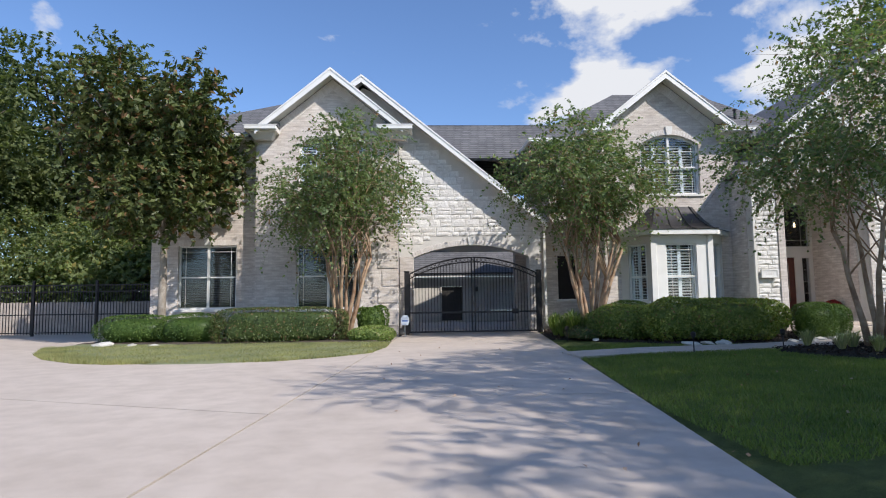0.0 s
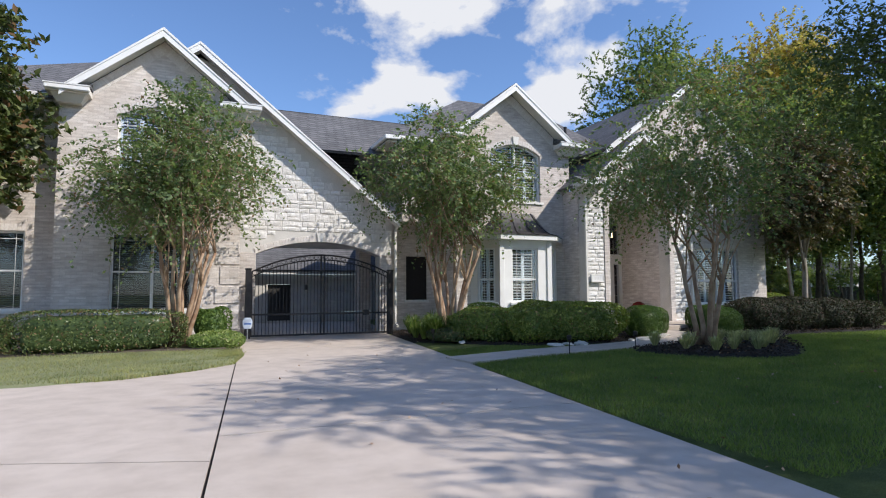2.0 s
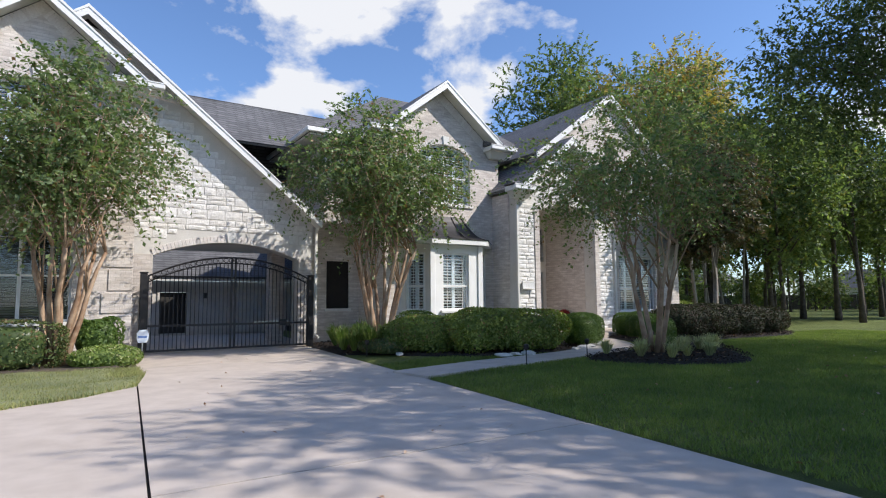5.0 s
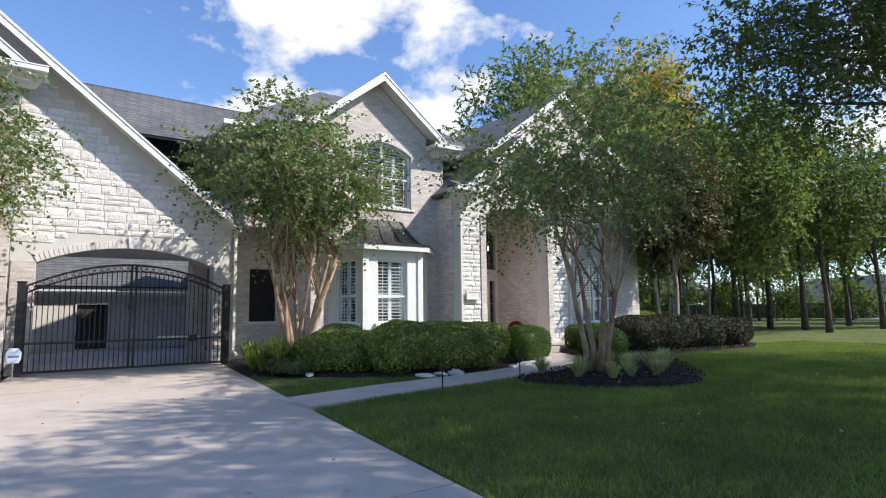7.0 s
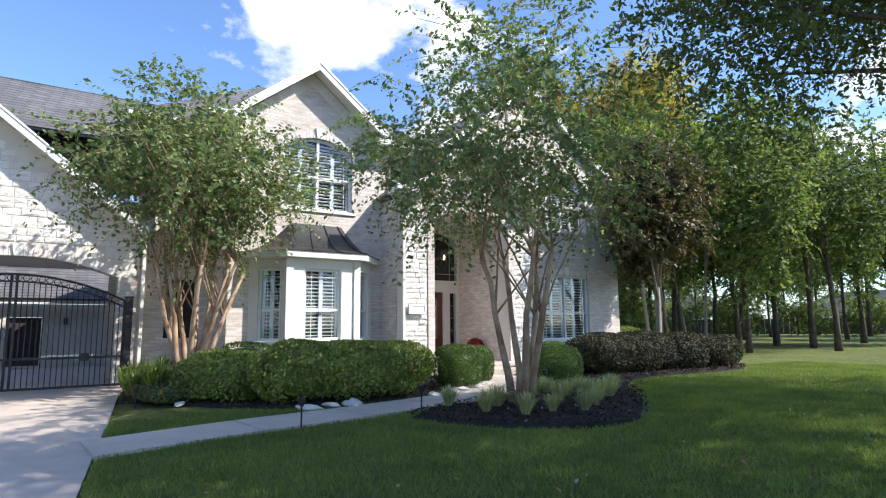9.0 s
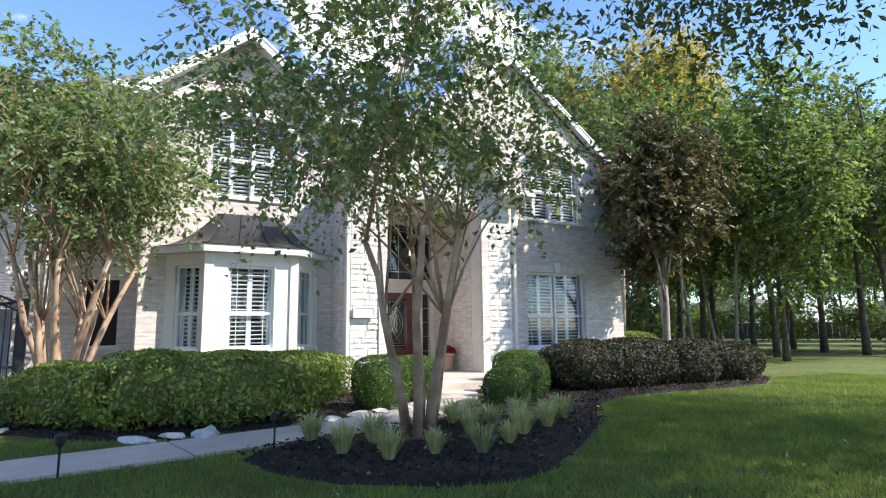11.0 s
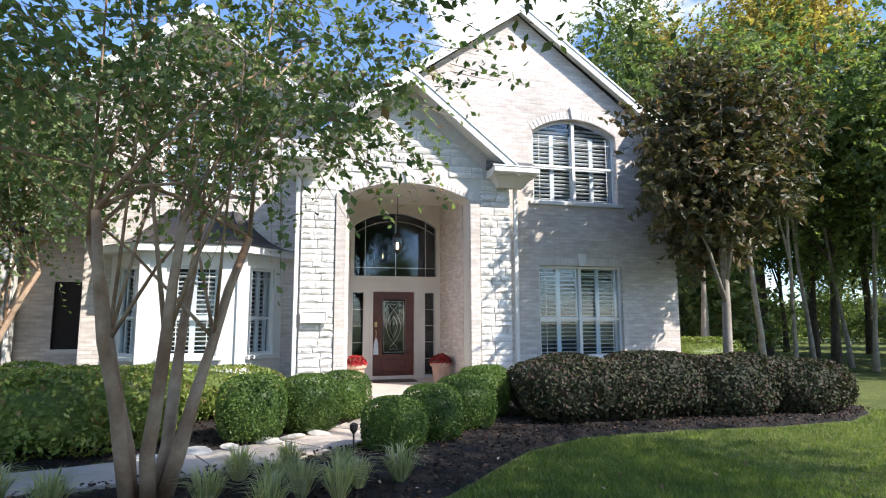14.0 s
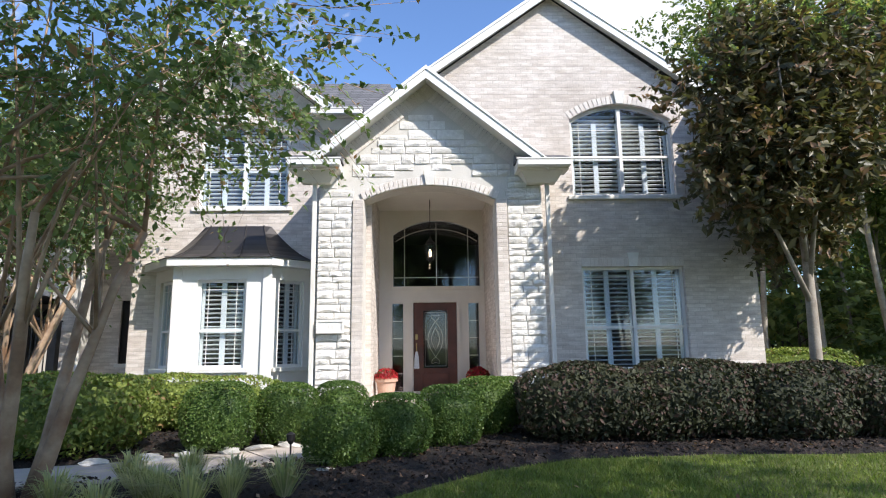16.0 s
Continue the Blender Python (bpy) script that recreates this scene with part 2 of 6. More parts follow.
def concrete_material():
    m = material("drive_concrete", (0.5, 0.47, 0.43), 0.88)
    big = ramp(m, noise_tex(m, 0.35, 6, 0.6), 0.3, 0.7, (0.50, 0.425, 0.36), (0.58, 0.50, 0.43))
    mid = ramp(m, noise_tex(m, 2.7, 6, 0.6), 0.32, 0.62, (0.88, 0.87, 0.86), (1.04, 1.04, 1.04))
    fine = noise_tex(m, 170.0, 4, 0.6)
    c = mix_color(m, 1.0, big, mid, "MULTIPLY")
    c = mix_color(m, 0.4, c, ramp(m, fine, 0.3, 0.7, (0.72, 0.72, 0.72), (1.2, 1.2, 1.2)), "MULTIPLY")
    wire(m, c, bsdf(m).inputs["Base Color"])
    bump(m, fine, 0.25, 0.004)
    return m


def lawn_material():
    m = material("lawn", (0.07, 0.12, 0.03), 0.9, 0, 0.2)
    big = ramp(m, noise_tex(m, 0.45, 5), 0.3, 0.7, (0.125, 0.160, 0.055), (0.180, 0.220, 0.080))
    mid = ramp(m, noise_tex(m, 6.0, 5), 0.35, 0.7, (0.75, 0.75, 0.7), (1.2, 1.15, 1.05))
    fine = noise_tex(m, 120.0, 4, 0.7)
    c = mix_color(m, 1.0, big, mid, "MULTIPLY")
    c = mix_color(m, 0.6, c, ramp(m, fine, 0.3, 0.7, (0.5, 0.5, 0.45), (1.4, 1.35, 1.2)), "MULTIPLY")
    wire(m, c, bsdf(m).inputs["Base Color"])
    bump(m, fine, 0.9, 0.03)
    return m


def shingle_material():
    m = material("grey_shingles", (0.11, 0.11, 0.115), 0.9)
    g = m.node_tree.nodes.new("ShaderNodeNewGeometry")
    sep = add(m, "ShaderNodeSeparateXYZ")
    wire(m, g.outputs["Position"], sep.inputs[0])
    s = m.node_tree.nodes.new("ShaderNodeMath")
    wire(m, sep.outputs[0], s.inputs[0])
    wire(m, sep.outputs[1], s.inputs[1])
    cmb = add(m, "ShaderNodeCombineXYZ")
    wire(m, s.outputs[0], cmb.inputs[0])
    wire(m, sep.outputs[2], cmb.inputs[1])
    br = add(m, "ShaderNodeTexBrick", Scale=1.0)
    br.inputs["Brick Width"].default_value = 0.3
    br.inputs["Row Height"].default_value = 0.105
    br.inputs["Mortar Size"].default_value = 0.012
    br.inputs["Mortar Smooth"].default_value = 0.3
    br.inputs["Color1"].default_value = (0.115, 0.115, 0.12, 1)
    br.inputs["Color2"].default_value = (0.165, 0.162, 0.165, 1)
    br.inputs["Mortar"].default_value = (0.05, 0.05, 0.052, 1)
    wire(m, cmb.outputs[0], br.inputs["Vector"])
    stain = ramp(m, noise_tex(m, 0.8, 5), 0.3, 0.7, (0.8, 0.8, 0.8), (1.12, 1.12, 1.12))
    c = mix_color(m, 1.0, br.outputs["Color"], stain, "MULTIPLY")
    wire(m, c, bsdf(m).inputs["Base Color"])
    bump(m, br.outputs["Fac"], -0.6, 0.012)
    return m


M_CONCRETE = concrete_material()
M_LAWN = lawn_material()
M_SHINGLE = shingle_material()
# lighter copies of the lawn grass: sunlight on the island painted into the colour
M_PALEBLADE = leaf_material("sunlight_tinted_blade", (0.15, 0.185, 0.085), (0.27, 0.30, 0.145), (0.36, 0.31, 0.16), 0.2, 0.6, 0.35)
M_PALELAWN = mottled("sunlight_tinted_lawn", (0.18, 0.20, 0.095), (0.25, 0.265, 0.13), 1.2, 60.0, 0.9, 0.8, 0.0, 0.02)
M_BLADE = leaf_material("grass_blade", (0.085, 0.130, 0.035), (0.165, 0.225, 0.062), (0.26, 0.24, 0.10), 0.06, 0.6, 0.35)
L_CRAPE = leaf_material("crape_leaf", (0.068, 0.118, 0.054), (0.168, 0.228, 0.115), (0.24, 0.14, 0.075), 0.035, 0.42, 0.38)
L_MAGNOLIA = leaf_material("magnolia_leaf", (0.040, 0.066, 0.024), (0.095, 0.122, 0.045), (0.17, 0.10, 0.045), 0.12, 0.45, 0.2)
L_PURPLE = leaf_material("dark_magnolia_leaf", (0.050, 0.056, 0.034), (0.120, 0.120, 0.066), (0.21, 0.13, 0.075), 0.18, 0.45, 0.2)
L_OAK = leaf_material("oak_leaf", (0.048, 0.074, 0.032), (0.110, 0.145, 0.060), None, 0, 0.55, 0.35)
L_WOOD = leaf_material("wood_leaf", (0.070, 0.105, 0.050), (0.165, 0.220, 0.098), (0.28, 0.24, 0.08), 0.06, 0.6, 0.42)
L_AUTUMN = leaf_material("autumn_leaf", (0.21, 0.19, 0.085), (0.40, 0.34, 0.13), (0.38, 0.21, 0.08), 0.12, 0.6, 0.45)
L_HEDGE = leaf_material("hedge_leaf", (0.080, 0.130, 0.032), (0.215, 0.270, 0.078), (0.24, 0.16, 0.07), 0.06, 0.45, 0.3)
L_BOX = leaf_material("boxwood_leaf", (0.036, 0.078, 0.020), (0.092, 0.152, 0.042), None, 0, 0.45, 0.3)
L_HOLLY = leaf_material("dark_hedge_leaf", (0.038, 0.070, 0.026), (0.102, 0.138, 0.052), (0.189, 0.123, 0.065), 0.16, 0.35, 0.2)
L_LORO = leaf_material("bronze_shrub_leaf", (0.020, 0.027, 0.016), (0.046, 0.055, 0.031), (0.075, 0.048, 0.037), 0.22, 0.7, 0.15)
L_GRASS = leaf_material("ornamental_grass_blade", (0.22, 0.26, 0.15), (0.44, 0.46, 0.30), (0.50, 0.45, 0.32), 0.2, 0.6, 0.35)
L_LIRIOPE = leaf_material("strap_leaf", (0.080, 0.140, 0.042), (0.19, 0.26, 0.085), (0.36, 0.36, 0.18), 0.10, 0.5, 0.3)
L_MUM = leaf_material("red_petals", (0.16, 0.008, 0.014), (0.30, 0.018, 0.028), (0.05, 0.08, 0.02), 0.15, 0.6, 0.2)


# ---- building tools ----
def link(name, bm, mat, parent=None, smooth=False):
    me = bpy.data.meshes.new(name)
    bm.to_mesh(me)
    bm.free()
    if mat:
        me.materials.append(mat)
    if smooth:
        for p in me.polygons:
            p.use_smooth = True
    ob = new(name, me)
    ob.parent = parent
    return ob


def part(name, bm, mat, parent, label="", smooth=False):
    """One mesh under a thing or a part."""
    return tagged(link(name, bm, mat, parent, smooth), label)


def empty(name, label="", category="", kind="", group=""):
    ob = new(name)
    ob.empty_display_size = 0.1
    return tagged(ob, label, category, group, kind)


def structure(name, bm, mat, label, category, smooth=False):
    return tagged(link(name, bm, mat, None, smooth), label, category, "", "structure")


def box(bm, x0, x1, y0, y1, z0, z1):
    vs = [bm.verts.new((x, y, z)) for z in (z0, z1) for y in (y0, y1) for x in (x0, x1)]
    for f in ((0, 2, 3, 1), (4, 5, 7, 6), (0, 1, 5, 4), (2, 6, 7, 3), (0, 4, 6, 2), (1, 3, 7, 5)):
        bm.faces.new([vs[i] for i in f])


def boxes(*rows):
    bm = bmesh.new()
    for r in rows:
        box(bm, *r)
    return bm


def soft_box(x0, x1, y0, y1, z0, z1, r=0.01, seg=1):
    bm = boxes((x0, x1, y0, y1, z0, z1))
    bmesh.ops.bevel(bm, geom=bm.edges[:], offset=r, segments=seg, affect="EDGES")
    return bm


def tube(bm, a, b, r0, r1, n=8):
    """A tapered round bar from a to b."""
    a, b = Vector(a), Vector(b)
    d = (b - a).normalized()
    u = d.orthogonal().normalized()
    v = d.cross(u)
    rings = []
    for c, r in ((a, r0), (b, r1)):
        rings.append([bm.verts.new(c + r * (math.cos(k * math.tau / n) * u + math.sin(k * math.tau / n) * v)) for k in range(n)])
    for k in range(n):
        bm.faces.new((rings[0][k], rings[0][(k + 1) % n], rings[1][(k + 1) % n], rings[1][k]))
    bm.faces.new(rings[0][::-1])
    bm.faces.new(rings[1])


def pipe(points, radii, n=8):
    """A bent tapered bar through the points."""
    bm = bmesh.new()
    rings = []
    u = None
    for i, p in enumerate(points):
        p = Vector(p)
        d = (Vector(points[min(i + 1, len(points) - 1)]) - Vector(points[max(i - 1, 0)])).normalized()
        u = d.orthogonal().normalized() if u is None else (u - d * u.dot(d)).normalized()
        v = d.cross(u)
        rings.append([bm.verts.new(p + radii[i] * (math.cos(k * math.tau / n) * u + math.sin(k * math.tau / n) * v)) for k in range(n)])
    for r0, r1 in zip(rings, rings[1:]):
        for k in range(n):
            bm.faces.new((r0[k], r0[(k + 1) % n], r1[(k + 1) % n], r1[k]))
    bm.faces.new(rings[0][::-1])
    bm.faces.new(rings[-1])
    return bm


def lathe(profile, n=20):
    """A turned shape from (radius, height) pairs."""
    bm = bmesh.new()
    rings = [[bm.verts.new((r * math.cos(k * math.tau / n), r * math.sin(k * math.tau / n), z)) for k in range(n)] for r, z in profile]
    for r0, r1 in zip(rings, rings[1:]):
        for k in range(n):
            bm.faces.new((r0[k], r0[(k + 1) % n], r1[(k + 1) % n], r1[k]))
    bm.faces.new(rings[0][::-1])
    bm.faces.new(rings[-1])
    return bm


def arch(x0, x1, z0, zs, zt, n=14):
    """Outline of an opening with a segmental head: springing zs, crown zt."""
    pts = [(x0, z0), (x1, z0)]
    w, h = (x1 - x0) / 2, zt - zs
    if h < 0.005:
        return pts + [(x1, zs), (x0, zs)]
    r = (w * w + h * h) / (2 * h)
    a = math.asin(w / r)
    for k in range(n + 1):
        t = a - 2 * a * k / n
        pts.append(((x0 + x1) / 2 + r * math.sin(t), zt - r + r * math.cos(t)))
    return pts


def sheet_xz(outline, holes, y, thick):
    """An upright panel in the plane y with openings cut right through, thick metres deep."""
    bm = bmesh.new()
    edges = []
    for loop in (outline, *holes):
        vs = [bm.verts.new((x, y, z)) for x, z in loop]
        edges += [bm.edges.new((vs[i], vs[(i + 1) % len(vs)])) for i in range(len(vs))]
    got = bmesh.ops.triangle_fill(bm, use_beauty=True, use_dissolve=False, edges=edges, normal=(0, -1, 0))
    faces = [f for f in got["geom"] if isinstance(f, bmesh.types.BMFace)]
    ext = bmesh.ops.extrude_face_region(bm, geom=faces)
    bmesh.ops.translate(bm, vec=(0, thick, 0), verts=[v for v in ext["geom"] if isinstance(v, bmesh.types.BMVert)])
    bmesh.ops.recalc_face_normals(bm, faces=bm.faces[:])
    return bm


def poly_slab(points, z0, z1):
    """A flat slab with the outline given in plan."""
    bm = bmesh.new()
    lo = [bm.verts.new((x, y, z0)) for x, y in points]
    hi = [bm.verts.new((x, y, z1)) for x, y in points]
    bm.faces.new(lo[::-1])
    bm.faces.new(hi)
    n = len(points)
    for i in range(n):
        bm.faces.new((lo[i], lo[(i + 1) % n], hi[(i + 1) % n], hi[i]))
    bmesh.ops.recalc_face_normals(bm, faces=bm.faces[:])
    return bm


def loft(*rings):
    """Skin between rings of points of one length, ends closed."""
    bm = bmesh.new()
    vs = [[bm.verts.new(p) for p in r] for r in rings]
    n = len(vs[0])
    for a, b in zip(vs, vs[1:]):
        for k in range(n):
            bm.faces.new((a[k], a[(k + 1) % n], b[(k + 1) % n], b[k]))
    bm.faces.new(vs[0][::-1])
    bm.faces.new(vs[-1])
    bmesh.ops.recalc_face_normals(bm, faces=bm.faces[:])
    return bm


def slab3(points, normal_thick):
    """A plate of a given thickness (a vector) over a polygon in space."""
    t = Vector(normal_thick)
    return loft([Vector(p) for p in points], [Vector(p) + t for p in points])


def smooth01(a, b, v):
    t = np.clip((v - a) / (b - a), 0, 1)
    return t * t * (3 - 2 * t)


def ground_z(x, y):
    """Height of the front garden: almost level with the drive, the lawn a little higher."""
    x, y = np.asarray(x, float), np.asarray(y, float)
    return 0.045 * smooth01(1.3 + 0.117 * y, 2.4 + 0.117 * y, x)


def leaf_object(name, mat, pts, nrm, size, rng, parent=None, aspect=0.5, fold=0.25, jitter=0.7):
    """Many small folded leaves at pts, facing about nrm."""
    n = len(pts)
    d = nrm + jitter * rng.normal(size=(n, 3))
    d /= np.linalg.norm(d, axis=1)[:, None] + 1e-9
    a = rng.normal(size=(n, 3))
    a[:, 2] -= 0.3
    a -= d * np.sum(a * d, axis=1)[:, None]
    a /= np.linalg.norm(a, axis=1)[:, None] + 1e-9
    b = np.cross(d, a)
    s = (size * (0.65 + 0.7 * rng.random(n)))[:, None]
    v = np.stack([pts - a * s * 0.5, pts + b * s * aspect * 0.5 + d * s * fold * 0.3, pts + a * s * 0.5, pts - b * s * aspect * 0.5 + d * s * fold * 0.3], axis=1).reshape(-1, 3)
    base = np.arange(n)[:, None] * 4
    tris = np.concatenate([base + np.array([[0, 1, 2]]), base + np.array([[0, 2, 3]])], axis=1).reshape(-1, 3)
    return raw_mesh(name, v, tris, mat, parent)


def raw_mesh(name, v, tris, mat, parent=None):
    me = bpy.data.meshes.new(name)
    me.vertices.add(len(v))
    me.vertices.foreach_set("co", np.ascontiguousarray(v, dtype=np.float32).ravel())
    me.loops.add(len(tris) * 3)
    me.loops.foreach_set("vertex_index", np.ascontiguousarray(tris, dtype=np.int32).ravel())
    me.polygons.add(len(tris))
    me.polygons.foreach_set("loop_start", np.arange(0, len(tris) * 3, 3, dtype=np.int32))
    me.polygons.foreach_set("loop_total", np.full(len(tris), 3, dtype=np.int32))
    me.update(calc_edges=True)
    me.materials.append(mat)
    ob = new(name, me)
    ob.parent = parent
    return ob


# ---- ground ----
def build_ground():
    xs = np.concatenate([[-900, -400, -200, -100, -60], np.arange(-40, -2, 2.0), np.arange(-2, 22, 0.5), np.arange(22, 60, 3.0), [70, 100, 200, 400, 900]])
    ys = np.concatenate([[-900, -400, -200, -100, -60], np.arange(-40, -2, 2.0), np.arange(-2, 22, 0.5), np.arange(22, 60, 3.0), [70, 100, 200, 400, 900]])
    gx, gy = np.meshgrid(xs, ys)
    drive_right = 1.07 + 0.117 * gy
    z = ground_z(gx, gy) - 0.10 * (gx < drive_right + 0.1) * (gx > -42) * (gy < 45) * (gy > -42)
    v = np.stack([gx.ravel(), gy.ravel(), z.ravel()], axis=1)
    w, h = len(xs), len(ys)
    i = (np.arange(h - 1)[:, None] * w + np.arange(w - 1)[None, :]).ravel()
    tris = np.concatenate([np.stack([i, i + 1, i + w + 1], 1), np.stack([i, i + w + 1, i + w], 1)])
    ob = raw_mesh("ground", v, tris, M_LAWN)
    for p in ob.data.polygons:
        p.use_smooth = True
    tagged(ob, "gently rising mown green lawn", "lawn", "", "structure")


build_ground()


def drive_x(y):
    """Right-hand edge of the drive."""
    return 1.07 + 0.117 * y


def seam_x(y):
    """The long expansion joint of the drive."""
    return -2.6 + 0.08 * y


driveway = empty("driveway", "pale concrete driveway in large jointed slabs", "driveway", "structure")
part("joint_bed", poly_slab([(-41, -41), (drive_x(-41), -41), (drive_x(18.6), 18.6), (drive_x(18.6), 36), (-41, 36)], -0.09, -0.018), M_MULCH, driveway, "dark joint filler")
cuts = [-40.0, -12.0, -4.0, 1.6, 7.0, 15.4, 19.4]
for y0, y1 in zip(cuts, cuts[1:]):
    g = 0.010
    part("slab", poly_slab([(seam_x(y0) + g, y0 + g), (drive_x(y0), y0 + g), (drive_x(y1), y1 - g), (seam_x(y1) + g, y1 - g)], -0.08, 0.0), M_CONCRETE, driveway)
SKEW = -0.38


def left_joint(x, y):
    """A skew joint line that crosses the long joint at height y."""
    return y + SKEW * (x + 2.1)


for y0, y1 in ((-20.0, -9.0), (-9.0, -0.6), (-0.6, 6.18)):
    g = 0.012
    for x0, x1 in ((-24.0, -12.0), (-12.0, None)):
        r0, r1 = (seam_x(y0), seam_x(y1)) if x1 is None else (x1, x1)
        part("slab", poly_slab([(x0 + g, left_joint(x0, y0) + g), (r0 - g, left_joint(r0, y0) + g), (r1 - g, left_joint(r1, y1) - g), (x0 + g, left_joint(x0, y1) - g)], -0.08, 0.0), M_CONCRETE, driveway)
part("slab", poly_slab([(-24.0, left_joint(-24.0, 6.18) + 0.012), (seam_x(6.2) - 0.012, left_joint(seam_x(6.2), 6.18) + 0.012), (seam_x(17.9) - 0.012, 17.9), (-12.0, 21.0), (-12, 35), (-24, 35)], -0.08, 0.0), M_CONCRETE, driveway)
part("slab", poly_slab([(-41, -41), (-24.02, -41), (-24.02, 35), (-41, 35)], -0.08, 0.0), M_CONCRETE, driveway)
part("slab", poly_slab([(-24.0, -41), (seam_x(-20.0) - 0.012, -41), (seam_x(-20.0) - 0.012, -20.1), (-24.0, left_joint(-24.0, -20.0) - 0.05)], -0.08, 0.0), M_CONCRETE, driveway)
part("slab", poly_slab([(-1.2, 19.42), (3.6, 19.42), (9.0, 24), (9.0, 28), (-1.2, 28)], -0.08, -0.002), M_CONCRETE, driveway)


# ---- house shell ----
Y_A, Y_L, Y_G, Y_D, Y_B, Y_3, Y_E, Y_R = 19.1, 18.6, 19.2, 19.75, 18.9, 18.0, 16.7, 17.08
PITCH = 0.83


def wall(name, outline, holes, y, thick, mat, label):
    return structure(name, sheet_xz(outline, holes, y, thick), mat, label, "wall")


WIN_A = (-8.27, -6.42, 0.89, 2.93)
WIN_B = (-4.42, -2.44, 0.84, 2.93)
WIN_U1 = (-4.35, -2.25, 4.55, 6.05, 6.40)
WIN_D = (4.18, 4.93, 1.05, 2.52)
WIN_U3 = (6.50, 8.42, 4.33, 5.92, 6.24)
WIN_R = (14.45, 16.50, 0.84, 2.85)
WIN_UR = (14.36, 16.48, 4.30, 5.92, 6.26)
wall("wall_left", [(-9.12, -0.1), (-5.72, -0.1), (-5.72, 6.5), (-9.12, 6.5)], [arch(*WIN_A[:3], WIN_A[3], WIN_A[3]), arch(-8.2, -6.6, 4.6, 6.0, 6.0)], Y_A, 0.3, M_BRICK, "pale brick wall of the left wing")
wall("wall_left_gable", [(-5.70, -0.1), (-1.21, -0.1), (-1.21, 6.45), (-3.29, 8.20), (-5.46, 6.45), (-5.70, 6.35)], [arch(*WIN_B[:3], WIN_B[3], WIN_B[3]), arch(*WIN_U1)], Y_L, 0.3, M_BRICK, "pale brick gable wall with a window bay")
structure("wall_left_return", boxes((-5.70, -5.42, Y_L + 0.302, Y_A + 0.298, -0.1, 6.4)), M_BRICK, "pale brick corner return", "wall")
structure("wall_left_end", boxes((-9.12, -8.84, Y_A + 0.302, 30.0, -0.1, 6.4)), M_BRICK, "pale brick end wall", "wall")
GATE = (-0.72, 3.08, -0.1, 2.47, 2.87)
wall("wall_gate", [(-1.205, -0.1), (-0.72, -0.1)] + arch(*GATE)[:1:-1][::1] + [(3.08, -0.1), (3.52, -0.1), (3.52, 3.55), (-2.0, 8.05), (-2.38, 8.2), (-2.8, 7.8), (-2.8, 6.0), (-1.205, 6.0)], [], Y_G, 0.45, M_MORTAR, "rough pale limestone gable wall over the gateway")
wall("wall_recess", [(3.20, -0.1), (5.40, -0.1), (5.40, 4.4), (3.20, 4.4)], [arch(*WIN_D[:3], WIN_D[3], WIN_D[3])], Y_D, 0.3, M_BRICK, "shaded pale brick recess beside the gateway")
structure("wall_upper_box", boxes((3.75, 5.5, Y_B, Y_B + 0.3, 3.6, 6.2), (3.75, 4.05, Y_B + 0.302, 22.8, 3.6, 6.2)), M_BRICK, "pale brick upper storey wall", "wall")
wall("wall_bay_gable", [(5.26, -0.1), (9.60, -0.1), (9.60, 6.30), (9.30, 6.36), (7.25, 8.02), (5.20, 6.36), (5.26, 6.2)], [arch(*WIN_U3), [(6.1, 0.3), (8.6, 0.3), (8.6, 2.95), (6.1, 2.95)]], Y_3, 0.3, M_BRICK, "pale brick gable wall above the bay window")
structure("wall_bay_return", boxes((5.26, 5.54, Y_3 + 0.302, Y_D - 0.002, -0.1, 6.2)), M_BRICK, "pale brick corner return", "wall")
ARCH_E = (10.20, 12.73, 0.05, 4.13, 4.42)
wall("wall_entry", [(9.32, -0.1), (9.36, 4.55), (9.36, 4.75), (11.41, 6.45), (13.62, 4.62), (13.66, -0.1), (12.73, -0.1)] + arch(*ARCH_E)[2:] + [(10.20, -0.1)], [], Y_E, 0.45, M_MORTAR, "rough limestone entry gable with a tall arched opening")
structure("wall_entry_side", boxes((9.32, 9.72, Y_E + 0.452, 19.6, -0.1, 4.7), (13.26, 13.66, Y_E + 0.452, 19.6, -0.1, 4.7)), M_BRICK, "pale brick side wall of the entry", "wall")
structure("wall_niche", boxes((10.06, 10.30, Y_E + 0.452, 19.12, -0.1, 4.6), (12.72, 12.94, Y_E + 0.452, 19.12, -0.1, 4.6)), M_BRICK, "pinkish brick porch side wall", "wall")
wall("wall_right", [(13.664, -0.1), (17.96, -0.1), (17.96, 5.70), (14.05, 8.66), (10.4, 5.98), (13.664, 4.2)], [arch(*WIN_R[:3], WIN_R[3], WIN_R[3]), arch(*WIN_UR)], Y_R, 0.3, M_BRICK, "pale brick gable wall of the right wing")
structure("wall_right_end", boxes((17.66, 17.96, Y_R + 0.302, 30.0, -0.1, 5.7)), M_BRICK, "pale brick end wall", "wall")
structure("wall_back", boxes((-9.12, -1.9, 30.0, 30.3, -0.1, 6.4), (9.0, 17.96, 30.0, 30.3, -0.1, 6.0)), M_BRICK, "pale brick rear wall", "wall")
# inner floors and ceilings painted near black in place of indoor shade
structure("floor_inside", boxes((-8.8, -1.9, 19.4, 30.0, -0.1, 0.1), (5.6, 17.6, 19.6, 30.0, -0.1, 0.25)), M_DARK, "room floor coloured dark to stand for shade", "floor")
